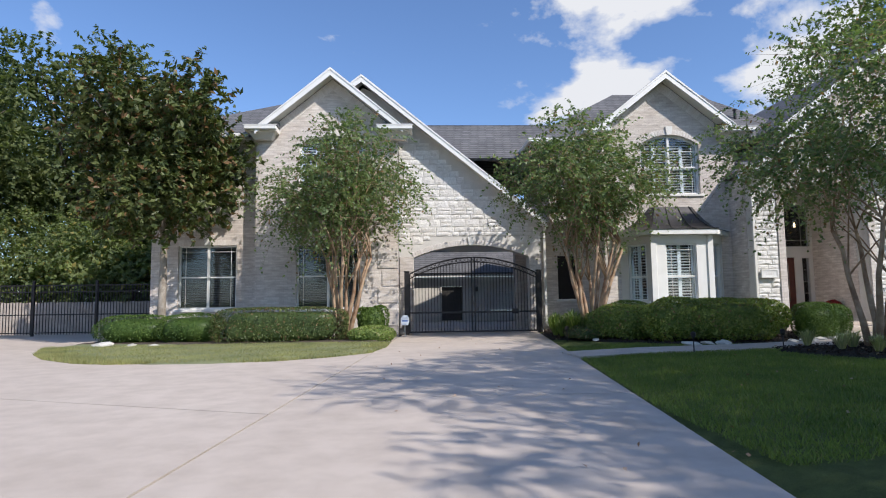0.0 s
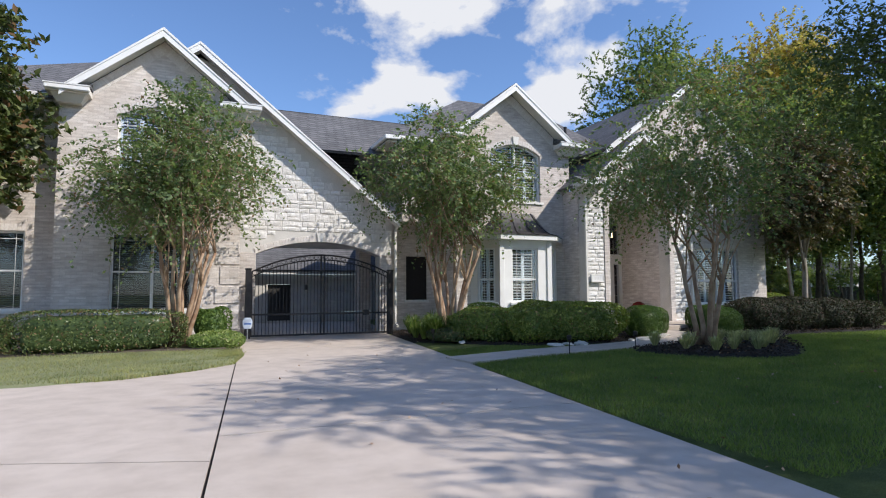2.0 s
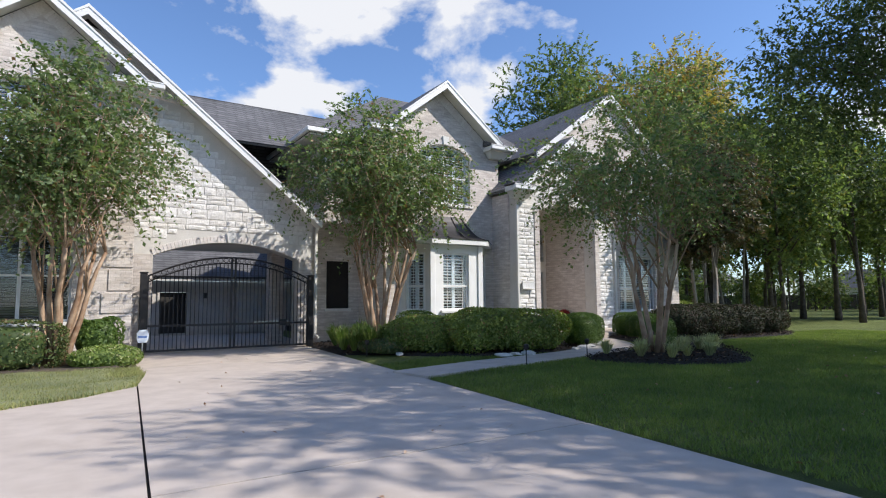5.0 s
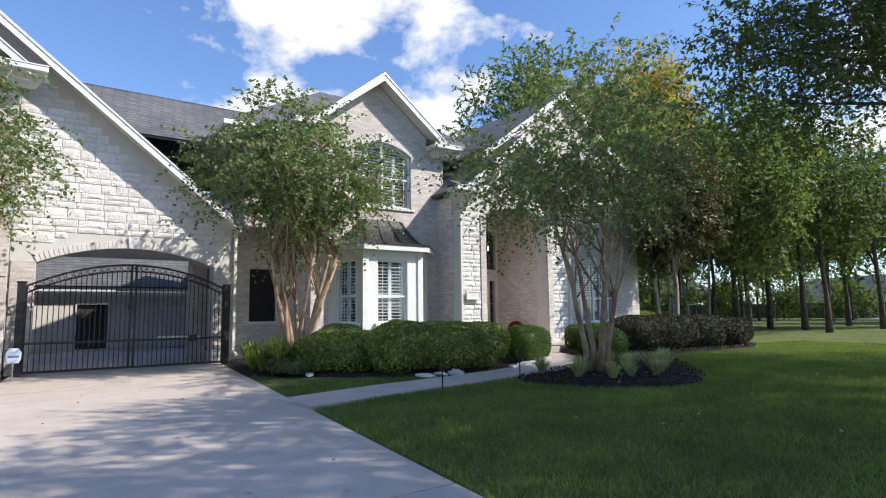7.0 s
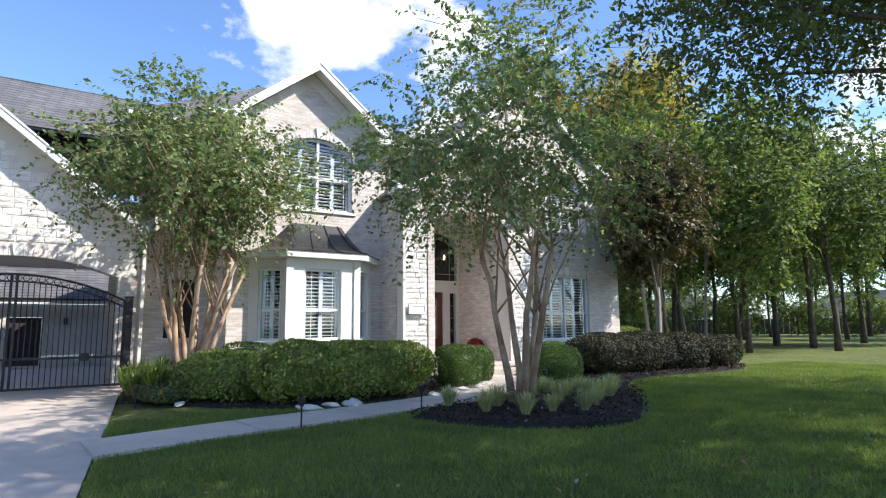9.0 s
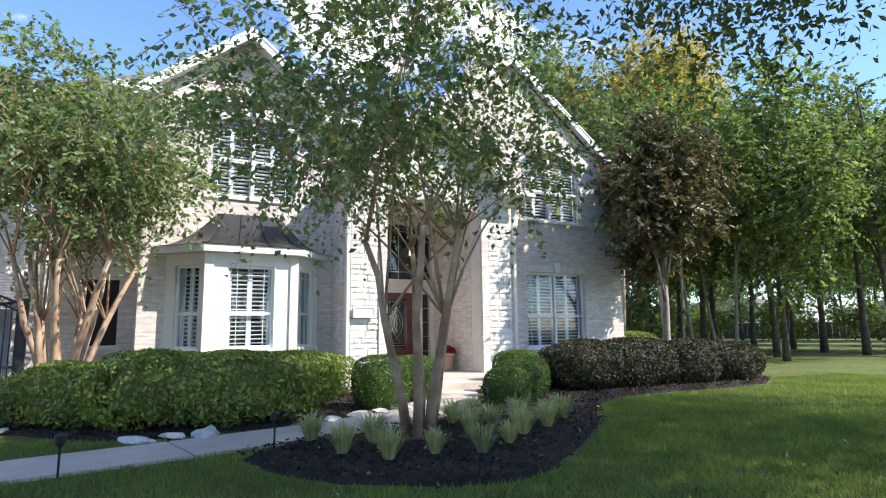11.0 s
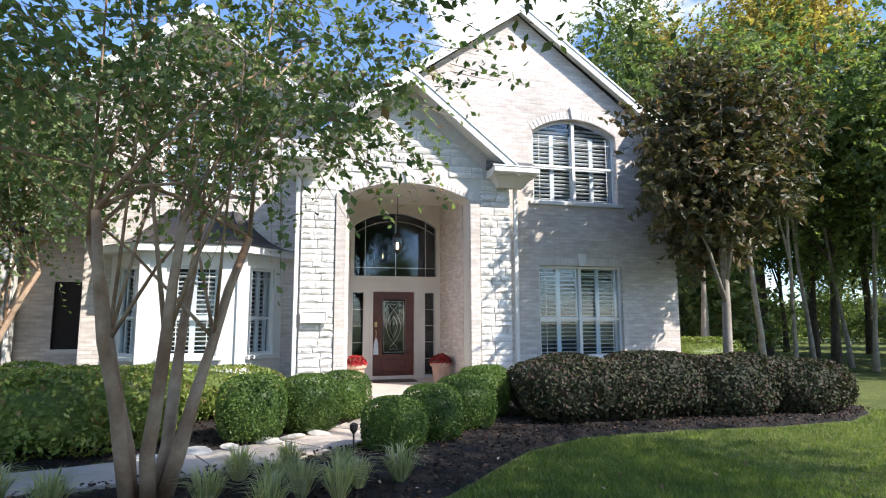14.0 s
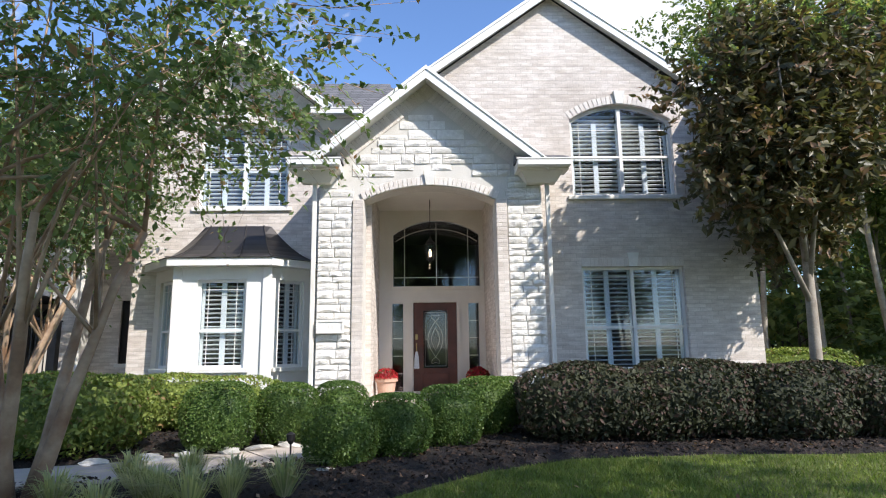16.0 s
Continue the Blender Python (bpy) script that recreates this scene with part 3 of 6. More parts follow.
structure("ceiling_inside", boxes((-8.8, -1.9, 19.45, 30.0, 3.3, 3.5), (5.6, 17.6, 19.62, 30.0, 4.28, 4.5)), M_DARK, "room ceiling coloured dark to stand for shade", "ceiling")


# ---- roofs ----
def plate(name, pts, thick=0.10, label="grey shingle roof slope", mat=None):
    a, b, c = (Vector(p) for p in pts[:3])
    n = (b - a).cross(c - a).normalized()
    if n.z < 0:
        n = -n
    return structure(name, slab3(pts, -n * thick), mat or M_SHINGLE, label, "roof")


def gable_roof(tag, xc, zc, xl, xr, pitch, yf, yb, label):
    """Two slopes from the ridge at xc, from the front edge yf back to yb."""
    plate("roof_" + tag + "_left", [(xl, yf, zc - pitch * (xc - xl)), (xc, yf, zc), (xc, yb, zc), (xl, yb, zc - pitch * (xc - xl))], 0.09, label)
    plate("roof_" + tag + "_right", [(xc, yf, zc), (xr, yf, zc - pitch * (xr - xc)), (xr, yb, zc - pitch * (xr - xc)), (xc, yb, zc)], 0.09, label)


def rake_trim(tag, xc, zc, xl, xr, pitch, yf, depth=0.20, soffit=0.45):
    """White barge boards along a gable with the soffit behind them."""
    trim = empty("trim_" + tag, "white painted barge boards along the gable", "trim", "structure")
    k = math.hypot(1, pitch)
    for s, xe in ((-1, xl), (1, xr)):
        ze = zc - pitch * abs(xe - xc)
        front = [(xc, yf, zc - 0.012), (xe, yf, ze - 0.012), (xe, yf, ze - 0.012 - depth * k * 0.82), (xc, yf, zc - 0.012 - depth * k)]
        part("barge_board", slab3(front, (0, 0.035, 0)), M_TRIM, trim)
        part("shadow_board", slab3([(x, yf - 0.02, z + (0 if i < 2 else 0.14 * k)) for i, (x, _, z) in enumerate(front)], (0, 0.0185, 0)), M_TRIM, trim)
        s0 = [(xc, yf + 0.037, zc - 0.10 * k - 0.02), (xe, yf + 0.037, ze - 0.10 * k - 0.02), (xe, yf + soffit, ze - 0.10 * k - 0.02), (xc, yf + soffit, zc - 0.10 * k - 0.02)]
        part("soffit", slab3(s0, (0, 0, -0.03)), M_SOFFIT, trim)
    return trim


def cornice_return(tag, x0, x1, yf, yb, z, label="white boxed cornice return with a gutter"):
    """The boxed eave end beside a gable: gutter, fascia, sloped cap and crown moulding."""
    t = empty("trim_" + tag, label, "trim", "structure")
    part("gutter", soft_box(x0, x1, yf, yf + 0.12, z - 0.13, z, 0.02), M_TRIM, t)
    part("lip", boxes((x0 - 0.012, x1 + 0.012, yf - 0.012, yf + 0.03, z - 0.004, z + 0.02)), M_TRIM, t)
    part("box", boxes((x0 + 0.02, x1 - 0.02, yf + 0.122, yb, z - 0.16, z - 0.01)), M_SOFFIT, t)
    c0, c1 = x0 + 0.10, x1 - 0.10
    part("crown", loft([(c0, yf + 0.20, z - 0.162), (c1, yf + 0.20, z - 0.162), (c1, yb, z - 0.162), (c0, yb, z - 0.162)], [(c0 + 0.13, yf + 0.36, z - 0.36), (c1 - 0.13, yf + 0.36, z - 0.36), (c1 - 0.13, yb, z - 0.36), (c0 + 0.13, yb, z - 0.36)]), M_SOFFIT, t)
    part("cap", loft([(x0, yf, z + 0.022), (x1, yf, z + 0.022), (x1, yb, z + 0.022), (x0, yb, z + 0.022)], [(x0 + 0.02, yb - 0.02, z + 0.24), (x1 - 0.02, yb - 0.02, z + 0.24), (x1 - 0.02, yb, z + 0.24), (x0 + 0.02, yb, z + 0.24)]), M_SHINGLE, t, "grey shingle cap")
    return t


gable_roof("left_gable", -3.29, 8.47, -5.62, -1.02, PITCH, 18.06, 23.0, "grey shingle gable roof")
rake_trim("left_gable", -3.29, 8.47, -5.62, -1.02, PITCH, 18.05, soffit=0.545)
cornice_return("left_eave", -5.95, -4.95, 18.0, Y_L - 0.002, 6.58)
cornice_return("left_gable_eave", -1.85, -0.72, 18.0, Y_L - 0.002, 6.58)
gable_roof("gate", -2.38, 8.50, -3.2, 3.62, 0.815, 18.70, 22.4, "grey shingle gable roof over the gateway")
rake_trim("gate", -2.38, 8.50, -3.1, 3.62, 0.815, 18.69, soffit=0.505)
gable_roof("bay", 7.25, 8.20, 4.88, 9.42, 0.80, 17.53, 24.0, "grey shingle gable roof above the bay")
rake_trim("bay", 7.25, 8.20, 4.88, 9.42, 0.80, 17.52, soffit=0.475)
cornice_return("bay_left", 4.55, 5.45, 17.48, Y_3 - 0.002, 6.36)
cornice_return("bay_right", 8.95, 10.05, 17.48, Y_3 - 0.002, 6.36)
gable_roof("entry", 11.41, 6.70, 9.12, 13.70, 0.826, 16.24, 19.5, "grey shingle gable roof of the entry")
rake_trim("entry", 11.41, 6.70, 9.12, 13.70, 0.826, 16.23, soffit=0.465)
cornice_return("entry_left", 8.80, 9.80, 16.16, Y_E - 0.002, 4.80)
cornice_return("entry_right", 13.10, 14.12, 16.16, Y_E - 0.002, 4.78)
gable_roof("right", 14.05, 8.87, 10.35, 17.75, 0.73, 16.86, 26.0, "grey shingle gable roof of the right wing")
rake_trim("right", 14.05, 8.87, 10.35, 17.75, 0.73, 16.85, soffit=0.225)
cornice_return("right_eave", 17.05, 18.35, 16.52, Y_R - 0.002, 6.22)
# hip roofs and the long ridge behind
plate("roof_left_front", [(-9.6, 18.62, 6.5), (-5.4, 18.62, 6.5), (-3.4, 22.0, 8.7), (-5.2, 22.0, 8.7)], 0.09)
plate("roof_left_hip", [(-9.6, 18.62, 6.5), (-5.2, 22.0, 8.7), (-5.2, 26.0, 8.7), (-9.6, 30.5, 6.5)], 0.09)
plate("roof_middle_front", [(-1.2, 19.6, 5.9), (5.0, 19.6, 5.9), (7.0, 22.0, 7.78), (-3.0, 22.0, 7.78)], 0.09, "long grey shingle roof slope")
plate("roof_middle_back", [(-3.0, 22.0, 7.78), (7.0, 22.0, 7.78), (5.0, 22.7, 5.2), (-1.2, 22.7, 5.2)], 0.09, "long grey shingle roof slope")
plate("roof_lean", [(0.3, 19.66, 5.9), (3.7, 19.66, 3.6), (3.7, 22.6, 3.6), (0.3, 22.6, 5.9)], 0.09, "grey shingle roof slope")
plate("roof_box_front", [(3.05, 18.4, 6.28), (10.9, 18.4, 6.28), (10.4, 21.4, 8.78), (6.9, 21.4, 8.78)], 0.09, "grey shingle hip roof")
plate("roof_box_left", [(3.05, 18.4, 6.28), (6.9, 21.4, 8.78), (6.9, 22.4, 8.78), (3.05, 23.4, 6.28)], 0.09, "grey shingle hip roof")
plate("roof_box_right", [(10.9, 18.4, 6.28), (13.0, 18.4, 6.28), (13.0, 27.0, 6.28), (10.4, 24.0, 8.78), (10.4, 21.4, 8.78)], 0.09, "grey shingle hip roof")
t_box = empty("trim_box_eave", "white eave gutter and soffit of the upper storey", "trim", "structure")
part("gutter", soft_box(3.0, 5.0, 18.34, 18.46, 6.12, 6.26, 0.02), M_TRIM, t_box)
part("gutter", soft_box(3.0, 3.12, 18.462, 23.2, 6.12, 6.26, 0.02), M_TRIM, t_box)
part("soffit", boxes((3.124, 5.2, 18.464, 22.8, 6.06, 6.11)), M_SOFFIT, t_box)
t_left = empty("trim_left_eave", "white eave gutter of the left wing", "trim", "structure")
part("gutter", soft_box(-9.65, -5.97, 18.54, 18.66, 6.34, 6.48, 0.02), M_TRIM, t_left)
part("soffit", boxes((-9.6, -5.72, 18.664, 19.098, 6.28, 6.33)), M_SOFFIT, t_left)


# ---- windows ----
def bar_mesh(w, d, h, tilt=0.0):
    me_bm = boxes((-w / 2, w / 2, -d / 2, d / 2, -h / 2, h / 2))
    bmesh.ops.rotate(me_bm, cent=(0, 0, 0), matrix=Matrix.Rotation(tilt, 3, "X"), verts=me_bm.verts[:])
    me = bpy.data.meshes.new("slat")
    me_bm.to_mesh(me)
    me_bm.free()
    return me


def head_z(x, x0, x1, zs, zt):
    """Height of a segmental head at x."""
    w, h = (x1 - x0) / 2, zt - zs
    if h < 0.01:
        return zs
    r = (w * w + h * h) / (2 * h)
    return zt - r + math.sqrt(max(r * r - (x - (x0 + x1) / 2) ** 2, 0))


def ring_panel(outline, inset, y, thick):
    """A frame that follows an outline, inset metres wide."""
    cx = sum(p[0] for p in outline) / len(outline)
    cz = sum(p[1] for p in outline) / len(outline)
    x0, x1 = min(p[0] for p in outline), max(p[0] for p in outline)
    z0, z1 = min(p[1] for p in outline), max(p[1] for p in outline)
    sx, sz = 1 - 2 * inset / (x1 - x0), 1 - 2 * inset / (z1 - z0)
    mx, mz = (x0 + x1) / 2, (z0 + z1) / 2
    inner = [(mx + (x - mx) * sx, mz + (z - mz) * sz) for x, z in outline]
    return sheet_xz(outline, [inner], y, thick)


def window(name, x0, x1, z0, zs, zt, y, style, label, rail=0.5, sill=True, halves=2, place=None):
    t = empty(name, label, "window", "structure")
    out = arch(x0, x1, z0, zs, zt)
    part("window_frame", ring_panel(out, 0.055, y + 0.10, 0.07), M_TRIM, t)
    xm, zr = (x0 + x1) / 2, z0 + (zs - z0) * rail
    glass = part("pane", sheet_xz(arch(x0 + 0.03, x1 - 0.03, z0 + 0.03, zs - 0.03, zt - 0.03), [], y + 0.125, 0.006), M_GLASS, t)
    glass.visible_shadow = False
    if halves == 2:
        part("mullion", boxes((xm - 0.035, xm + 0.035, y + 0.092, y + 0.16, z0 + 0.05, head_z(xm, x0, x1, zs, zt) - 0.05)), M_TRIM, t)
    part("meeting_rail", boxes((x0 + 0.05, x1 - 0.05, y + 0.096, y + 0.15, zr - 0.022, zr + 0.022)), M_TRIM, t)
    muntin = [(x0 + 0.20, x0 + 0.212, y + 0.112, y + 0.122, z0 + 0.05, zs - 0.03), (x1 - 0.212, x1 - 0.20, y + 0.112, y + 0.122, z0 + 0.05, zs - 0.03)]
    for row in muntin:
        part("muntin", boxes(row), M_TRIM, t)
    part("muntin", boxes((x0 + 0.05, x1 - 0.05, y + 0.111, y + 0.121, zs - 0.20, zs - 0.188)), M_TRIM, t)
    # added dark sheet, painted as the unlit room and closing off the sky
    part("backing", sheet_xz(arch(x0 - 0.02, x1 + 0.02, z0 - 0.02, zs, zt), [], y + 0.345, 0.02), M_DARK, t, "dark sheet standing for the unlit room behind the window")
    if style == "shutter":
        for i in range(halves):
            a = x0 + 0.05 + i * (x1 - x0 - 0.10) / halves
            b = a + (x1 - x0 - 0.10) / halves
            m = (a + b) / 2
            fr = part("shutter", boxes((a, a + 0.055, y + 0.20, y + 0.235, z0 + 0.04, zs - 0.01), (b - 0.055, b, y + 0.20, y + 0.235, z0 + 0.04, zs - 0.01), (m - 0.05, m + 0.05, y + 0.20, y + 0.235, z0 + 0.04, zs - 0.01), (a + 0.055, m - 0.05, y + 0.201, y + 0.234, zr - 0.05, zr + 0.05), (m + 0.05, b - 0.055, y + 0.201, y + 0.234, zr - 0.05, zr + 0.05)), M_SHUTTER, t)
            me = bar_mesh(b - a - 0.10, 0.075, 0.010, radians(-14))
            me.materials.append(M_SHUTTER)
            z = z0 + 0.10
            while z < head_z(m, x0, x1, zs, zt) - 0.06:
                sl = new("slat", me)
                sl.parent = fr
                sl.location = (m, y + 0.245, z)
                z += 0.088
    elif style == "blind":
        me = bar_mesh(x1 - x0 - 0.12, 0.05, 0.006, radians(-35))
        me.materials.append(M_BLIND)
        z = z0 + 0.08
        bl = part("blind", boxes((x0 + 0.05, x1 - 0.05, y + 0.20, y + 0.26, zs - 0.09, zs - 0.04)), M_BLIND, t)
        while z < zs - 0.10:
            sl = new("slat", me)
            sl.parent = bl
            sl.location = (xm, y + 0.23, z)
            z += 0.056
    if sill:
        part("window_sill", soft_box(x0 - 0.10, x1 + 0.10, y - 0.05, y + 0.10, z0 - 0.085, z0 - 0.004, 0.008), M_CAST, t)
    if place:
        t.matrix_basis = place
    return t


window("window_1", *WIN_A, WIN_A[3], Y_A, "blind", "white double-hung window with grey slatted blinds", 0.5)
window("window_2", *WIN_B, WIN_B[3], Y_L, "blind", "white double-hung window with grey slatted blinds", 0.5)
window("window_3", *WIN_U1, Y_L, "shutter", "arched upper window with white shutters", 0.5)
window("window_4", -8.2, -6.6, 4.6, 6.0, 6.0, Y_A, "shutter", "white upper window with shutters", 0.5)
window("window_5", *WIN_U3, Y_3, "shutter", "arched upper window with closed white shutters", 0.55)
window("window_6", *WIN_R, WIN_R[3], Y_R, "shutter", "white double window with open-slatted shutters", 0.41)
window("window_7", *WIN_UR, Y_R, "shutter", "arched upper window with open white shutters", 0.52)
w8 = empty("window_8", "small window covered by a dark sun screen", "window", "structure")
part("window_frame", ring_panel(arch(*WIN_D[:3], WIN_D[3], WIN_D[3]), 0.04, Y_D + 0.05, 0.05), M_SCREEN, w8)
part("sun_screen", boxes((WIN_D[0] + 0.035, WIN_D[1] - 0.035, Y_D + 0.07, Y_D + 0.085, WIN_D[2] + 0.035, WIN_D[3] - 0.035)), M_SCREEN, w8)
part("window_sill", soft_box(WIN_D[0] - 0.06, WIN_D[1] + 0.06, Y_D - 0.04, Y_D + 0.04, WIN_D[2] - 0.08, WIN_D[2] - 0.004, 0.008), M_CAST, w8)


def head_course(tag, x0, x1, zs, zt, y, mat, h=0.17, key=True):
    """Upright bricks over an opening with a keystone."""
    t = empty("trim_" + tag, "pale brick soldier course with a keystone", "trim", "structure")
    n = max(int((x1 - x0) / 0.085), 3)
    me = bpy.data.meshes.new("brick")
    bm = soft_box(-0.040, 0.040, -0.007, 0.0, 0, h, 0.003)
    bm.to_mesh(me)
    bm.free()
    me.materials.append(mat)
    w, rise = (x1 - x0) / 2, zt - zs
    r = (w * w + rise * rise) / (2 * rise) if rise > 0.01 else None
    for k in range(n):
        x = x0 + (k + 0.5) * (x1 - x0) / n
        b = new("brick", me)
        b.parent = t
        lean = 0 if r is None else math.asin((x - (x0 + x1) / 2) / r)
        b.matrix_basis = Matrix.Translation((x, y - 0.002, head_z(x, x0, x1, zs, zt) + 0.004)) @ Matrix.Rotation(lean, 4, "Y")
    if key:
        m = (x0 + x1) / 2
        part("keystone", loft([(m - 0.075, y - 0.045, zt + 0.0), (m + 0.075, y - 0.045, zt), (m + 0.075, y - 0.003, zt), (m - 0.075, y - 0.003, zt)], [(m - 0.115, y - 0.06, zt + 0.27), (m + 0.115, y - 0.06, zt + 0.27), (m + 0.115, y - 0.003, zt + 0.27), (m - 0.115, y - 0.003, zt + 0.27)]), M_CAST, t, "smooth cast keystone")
    return t


M_SOLDIER = piece_material("soldier_brick", (0.66, 0.605, 0.555), (0.75, 0.705, 0.66), 0.85, 40.0, 0.4, 0.006)
for tag, w4, yy in (("head_1", (*WIN_A, WIN_A[3]), Y_A), ("head_2", (*WIN_B, WIN_B[3]), Y_L), ("head_3", WIN_U1, Y_L), ("head_4", WIN_U3, Y_3), ("head_5", (*WIN_R, WIN_R[3]), Y_R), ("head_6", WIN_UR, Y_R)):
    head_course(tag, w4[0], w4[1], w4[3], w4[4], yy, M_SOLDIER)
head_course("gate_arch", GATE[0], GATE[1], GATE[3], GATE[4], Y_G - 0.02, M_SOLDIER, 0.18)
head_course("entry_arch", ARCH_E[0] - 0.02, ARCH_E[1] + 0.02, ARCH_E[3], ARCH_E[4], Y_E - 0.03, M_SOLDIER, 0.16)


# ---- rough stone facing ----
def stone_meshes(n, seed):
    rng = random.Random(seed)
    out = []
    for _ in range(n):
        bm = bmesh.new()
        box(bm, -0.5, 0.5, -0.5, 0.5, -0.5, 0.5)
        bmesh.ops.subdivide_edges(bm, edges=[e for e in bm.edges if abs(e.verts[0].co.y + 0.5) < 0.01 and abs(e.verts[1].co.y + 0.5) < 0.01], cuts=2, use_grid_fill=True)
        for v in bm.verts:
            if v.co.y < -0.4:
                rim = abs(v.co.x) > 0.45 or abs(v.co.z) > 0.45
                v.co.y += (0.30 + rng.uniform(0, 0.2)) if rim else rng.uniform(-0.18, 0.18)
                v.co.x *= rng.uniform(0.93, 1.0) if rim else rng.uniform(0.85, 1.1)
                v.co.z *= rng.uniform(0.90, 1.0) if rim else rng.uniform(0.85, 1.1)
        bmesh.ops.recalc_face_normals(bm, faces=bm.faces[:])
        me = bpy.data.meshes.new("stone")
        bm.to_mesh(me)
        bm.free()
        me.materials.append(M_STONE)
        out.append(me)
    return out


STONES = stone_meshes(14, 4)


def stone_face(parent, x0, x1, z0, z1, y, inside, seed, hmin=0.11, hmax=0.27, wmin=0.22, wmax=0.62, proud=0.032):
    rng = random.Random(seed)
    z = z0
    while z < z1 - 0.06:
        h = rng.uniform(hmin, hmax)
        x = x0
        while x < x1 - 0.05:
            w = min(rng.uniform(wmin, wmax), x1 - x)
            if x1 - x - w < 0.12:
                w = x1 - x
            rows = [(z, h)] if rng.random() < 0.72 or h < 0.2 else [(z, h * 0.5), (z + h * 0.5, h * 0.5)]
            for zz, hh in rows:
                if all(inside(px, pz) for px in (x + 0.01, x + w / 2, x + w - 0.01) for pz in (zz + 0.01, zz + hh - 0.01)):
                    s = new("stone", rng.choice(STONES))
                    s.parent = parent
                    p = proud * rng.uniform(0.7, 1.3)
                    s.matrix_basis = Matrix.Translation((x + w / 2, y - p / 2 + 0.004, zz + hh / 2)) @ Matrix.Diagonal((w - 0.012, p, hh - 0.012, 1))
            x += w
        z += h


w_gate = bpy.data.objects["wall_gate"]
stone_face(w_gate, -1.2, 3.5, 2.2, 7.9, Y_G, lambda x, z: z < 8.50 - 0.815 * (x + 2.38) - 0.32 and not (GATE[0] - 0.3 < x < GATE[1] + 0.3 and z < head_z(min(max(x, GATE[0]), GATE[1]), GATE[0], GATE[1], GATE[3], GATE[4]) + 0.30), 5)
w_entry = bpy.data.objects["wall_entry"]
stone_face(w_entry, 9.33, 9.98, 0.1, 4.2, Y_E, lambda x, z: True, 6, 0.10, 0.18, 0.22, 0.45, 0.042)
stone_face(w_entry, 12.96, 13.64, 0.1, 4.2, Y_E, lambda x, z: True, 7, 0.10, 0.18, 0.22, 0.45, 0.042)
stone_face(w_entry, 9.4, 13.6, 4.2, 6.3, Y_E, lambda x, z: z < 6.70 - 0.826 * abs(x - 11.41) - 0.42 and not (10.1 < x < 12.85 and z < head_z(min(max(x, 10.2), 12.73), *ARCH_E[:2], *ARCH_E[3:]) + 0.26), 8, 0.13, 0.26, 0.25, 0.62, 0.036)


def rake_bricks(tag, xc, zc, xl, xr, pitch, y, drop):
    """Bricks laid square to the rake under a gable."""
    t = empty("trim_" + tag, "pale bricks laid along the gable slope", "trim", "structure")
    me = bpy.data.meshes.new("brick")
    bm = soft_box(-0.0415, 0.0415, -0.009, 0.0, -0.28, 0.0, 0.003)
    bm.to_mesh(me)
    bm.free()
    me.materials.append(M_SOLDIER)
    ang = math.atan(pitch)
    for s, xe in ((-1, xl), (1, xr)):
        length = abs(xe - xc) / math.cos(ang)
        for k in range(int(length / 0.088)):
            d = (k + 0.5) * 0.088
            b = new("brick", me)
            b.parent = t
            b.matrix_basis = Matrix.Translation((xc + s * d * math.cos(ang), y - 0.003, zc - drop - d * math.sin(ang))) @ Matrix.Rotation(s * ang, 4, "Y")


rake_bricks("rake_entry", 11.41, 6.70, 9.5, 13.5, 0.826, Y_E - 0.01, 0.16)
rake_bricks("rake_bay", 7.25, 8.20, 5.35, 9.2, 0.80, Y_3, 0.20)
rake_bricks("rake_left", -3.29, 8.47, -5.4, -1.25, PITCH, Y_L, 0.20)
for i, (qx, qz0, qz1) in enumerate(((-1.72, 1.55, 2.05), (-1.85, 1.02, 1.49), (-1.72, 0.30, 0.96), (-1.85, 2.11, 2.75))):
    structure("quoin_%d" % (i + 1), soft_box(qx, -1.212, Y_L - 0.03, Y_L - 0.002, qz0, qz1, 0.008), M_BRICK_B, "raised brick quoin block", "quoin")
structure("pilaster_1", soft_box(9.985, 10.195, Y_E - 0.055, Y_E - 0.002, 0.0, 4.14, 0.008), M_BRICK_B, "pale brick pilaster beside the porch", "pilaster")
structure("pilaster_2", soft_box(12.735, 12.945, Y_E - 0.055, Y_E - 0.002, 0.0, 4.14, 0.008), M_BRICK_B, "pale brick pilaster beside the porch", "pilaster")
structure("jamb_1", soft_box(-1.19, -0.73, Y_G - 0.03, Y_G - 0.002, 0.0, 2.50, 0.008), M_BRICK_B, "pale brick jamb of the gateway", "pilaster")
structure("jamb_2", soft_box(3.085, 3.50, Y_G - 0.03, Y_G - 0.002, 0.0, 2.50, 0.008), M_BRICK_B, "pale brick jamb of the gateway", "pilaster")

# ---- bay window ----
BAY_Z = 2.95
wall("wall_bay_front", [(6.5, -0.1), (8.25, -0.1), (8.25, BAY_Z), (6.5, BAY_Z)], [arch(6.88, 7.84, 0.98, 2.70, 2.70)], 17.3, 0.16, M_TRIM, "white painted front of the bay")
window("window_9", 6.88, 7.84, 0.98, 2.70, 2.70, 17.26, "shutter", "white bay window with open shutters", 0.42, True, 1)
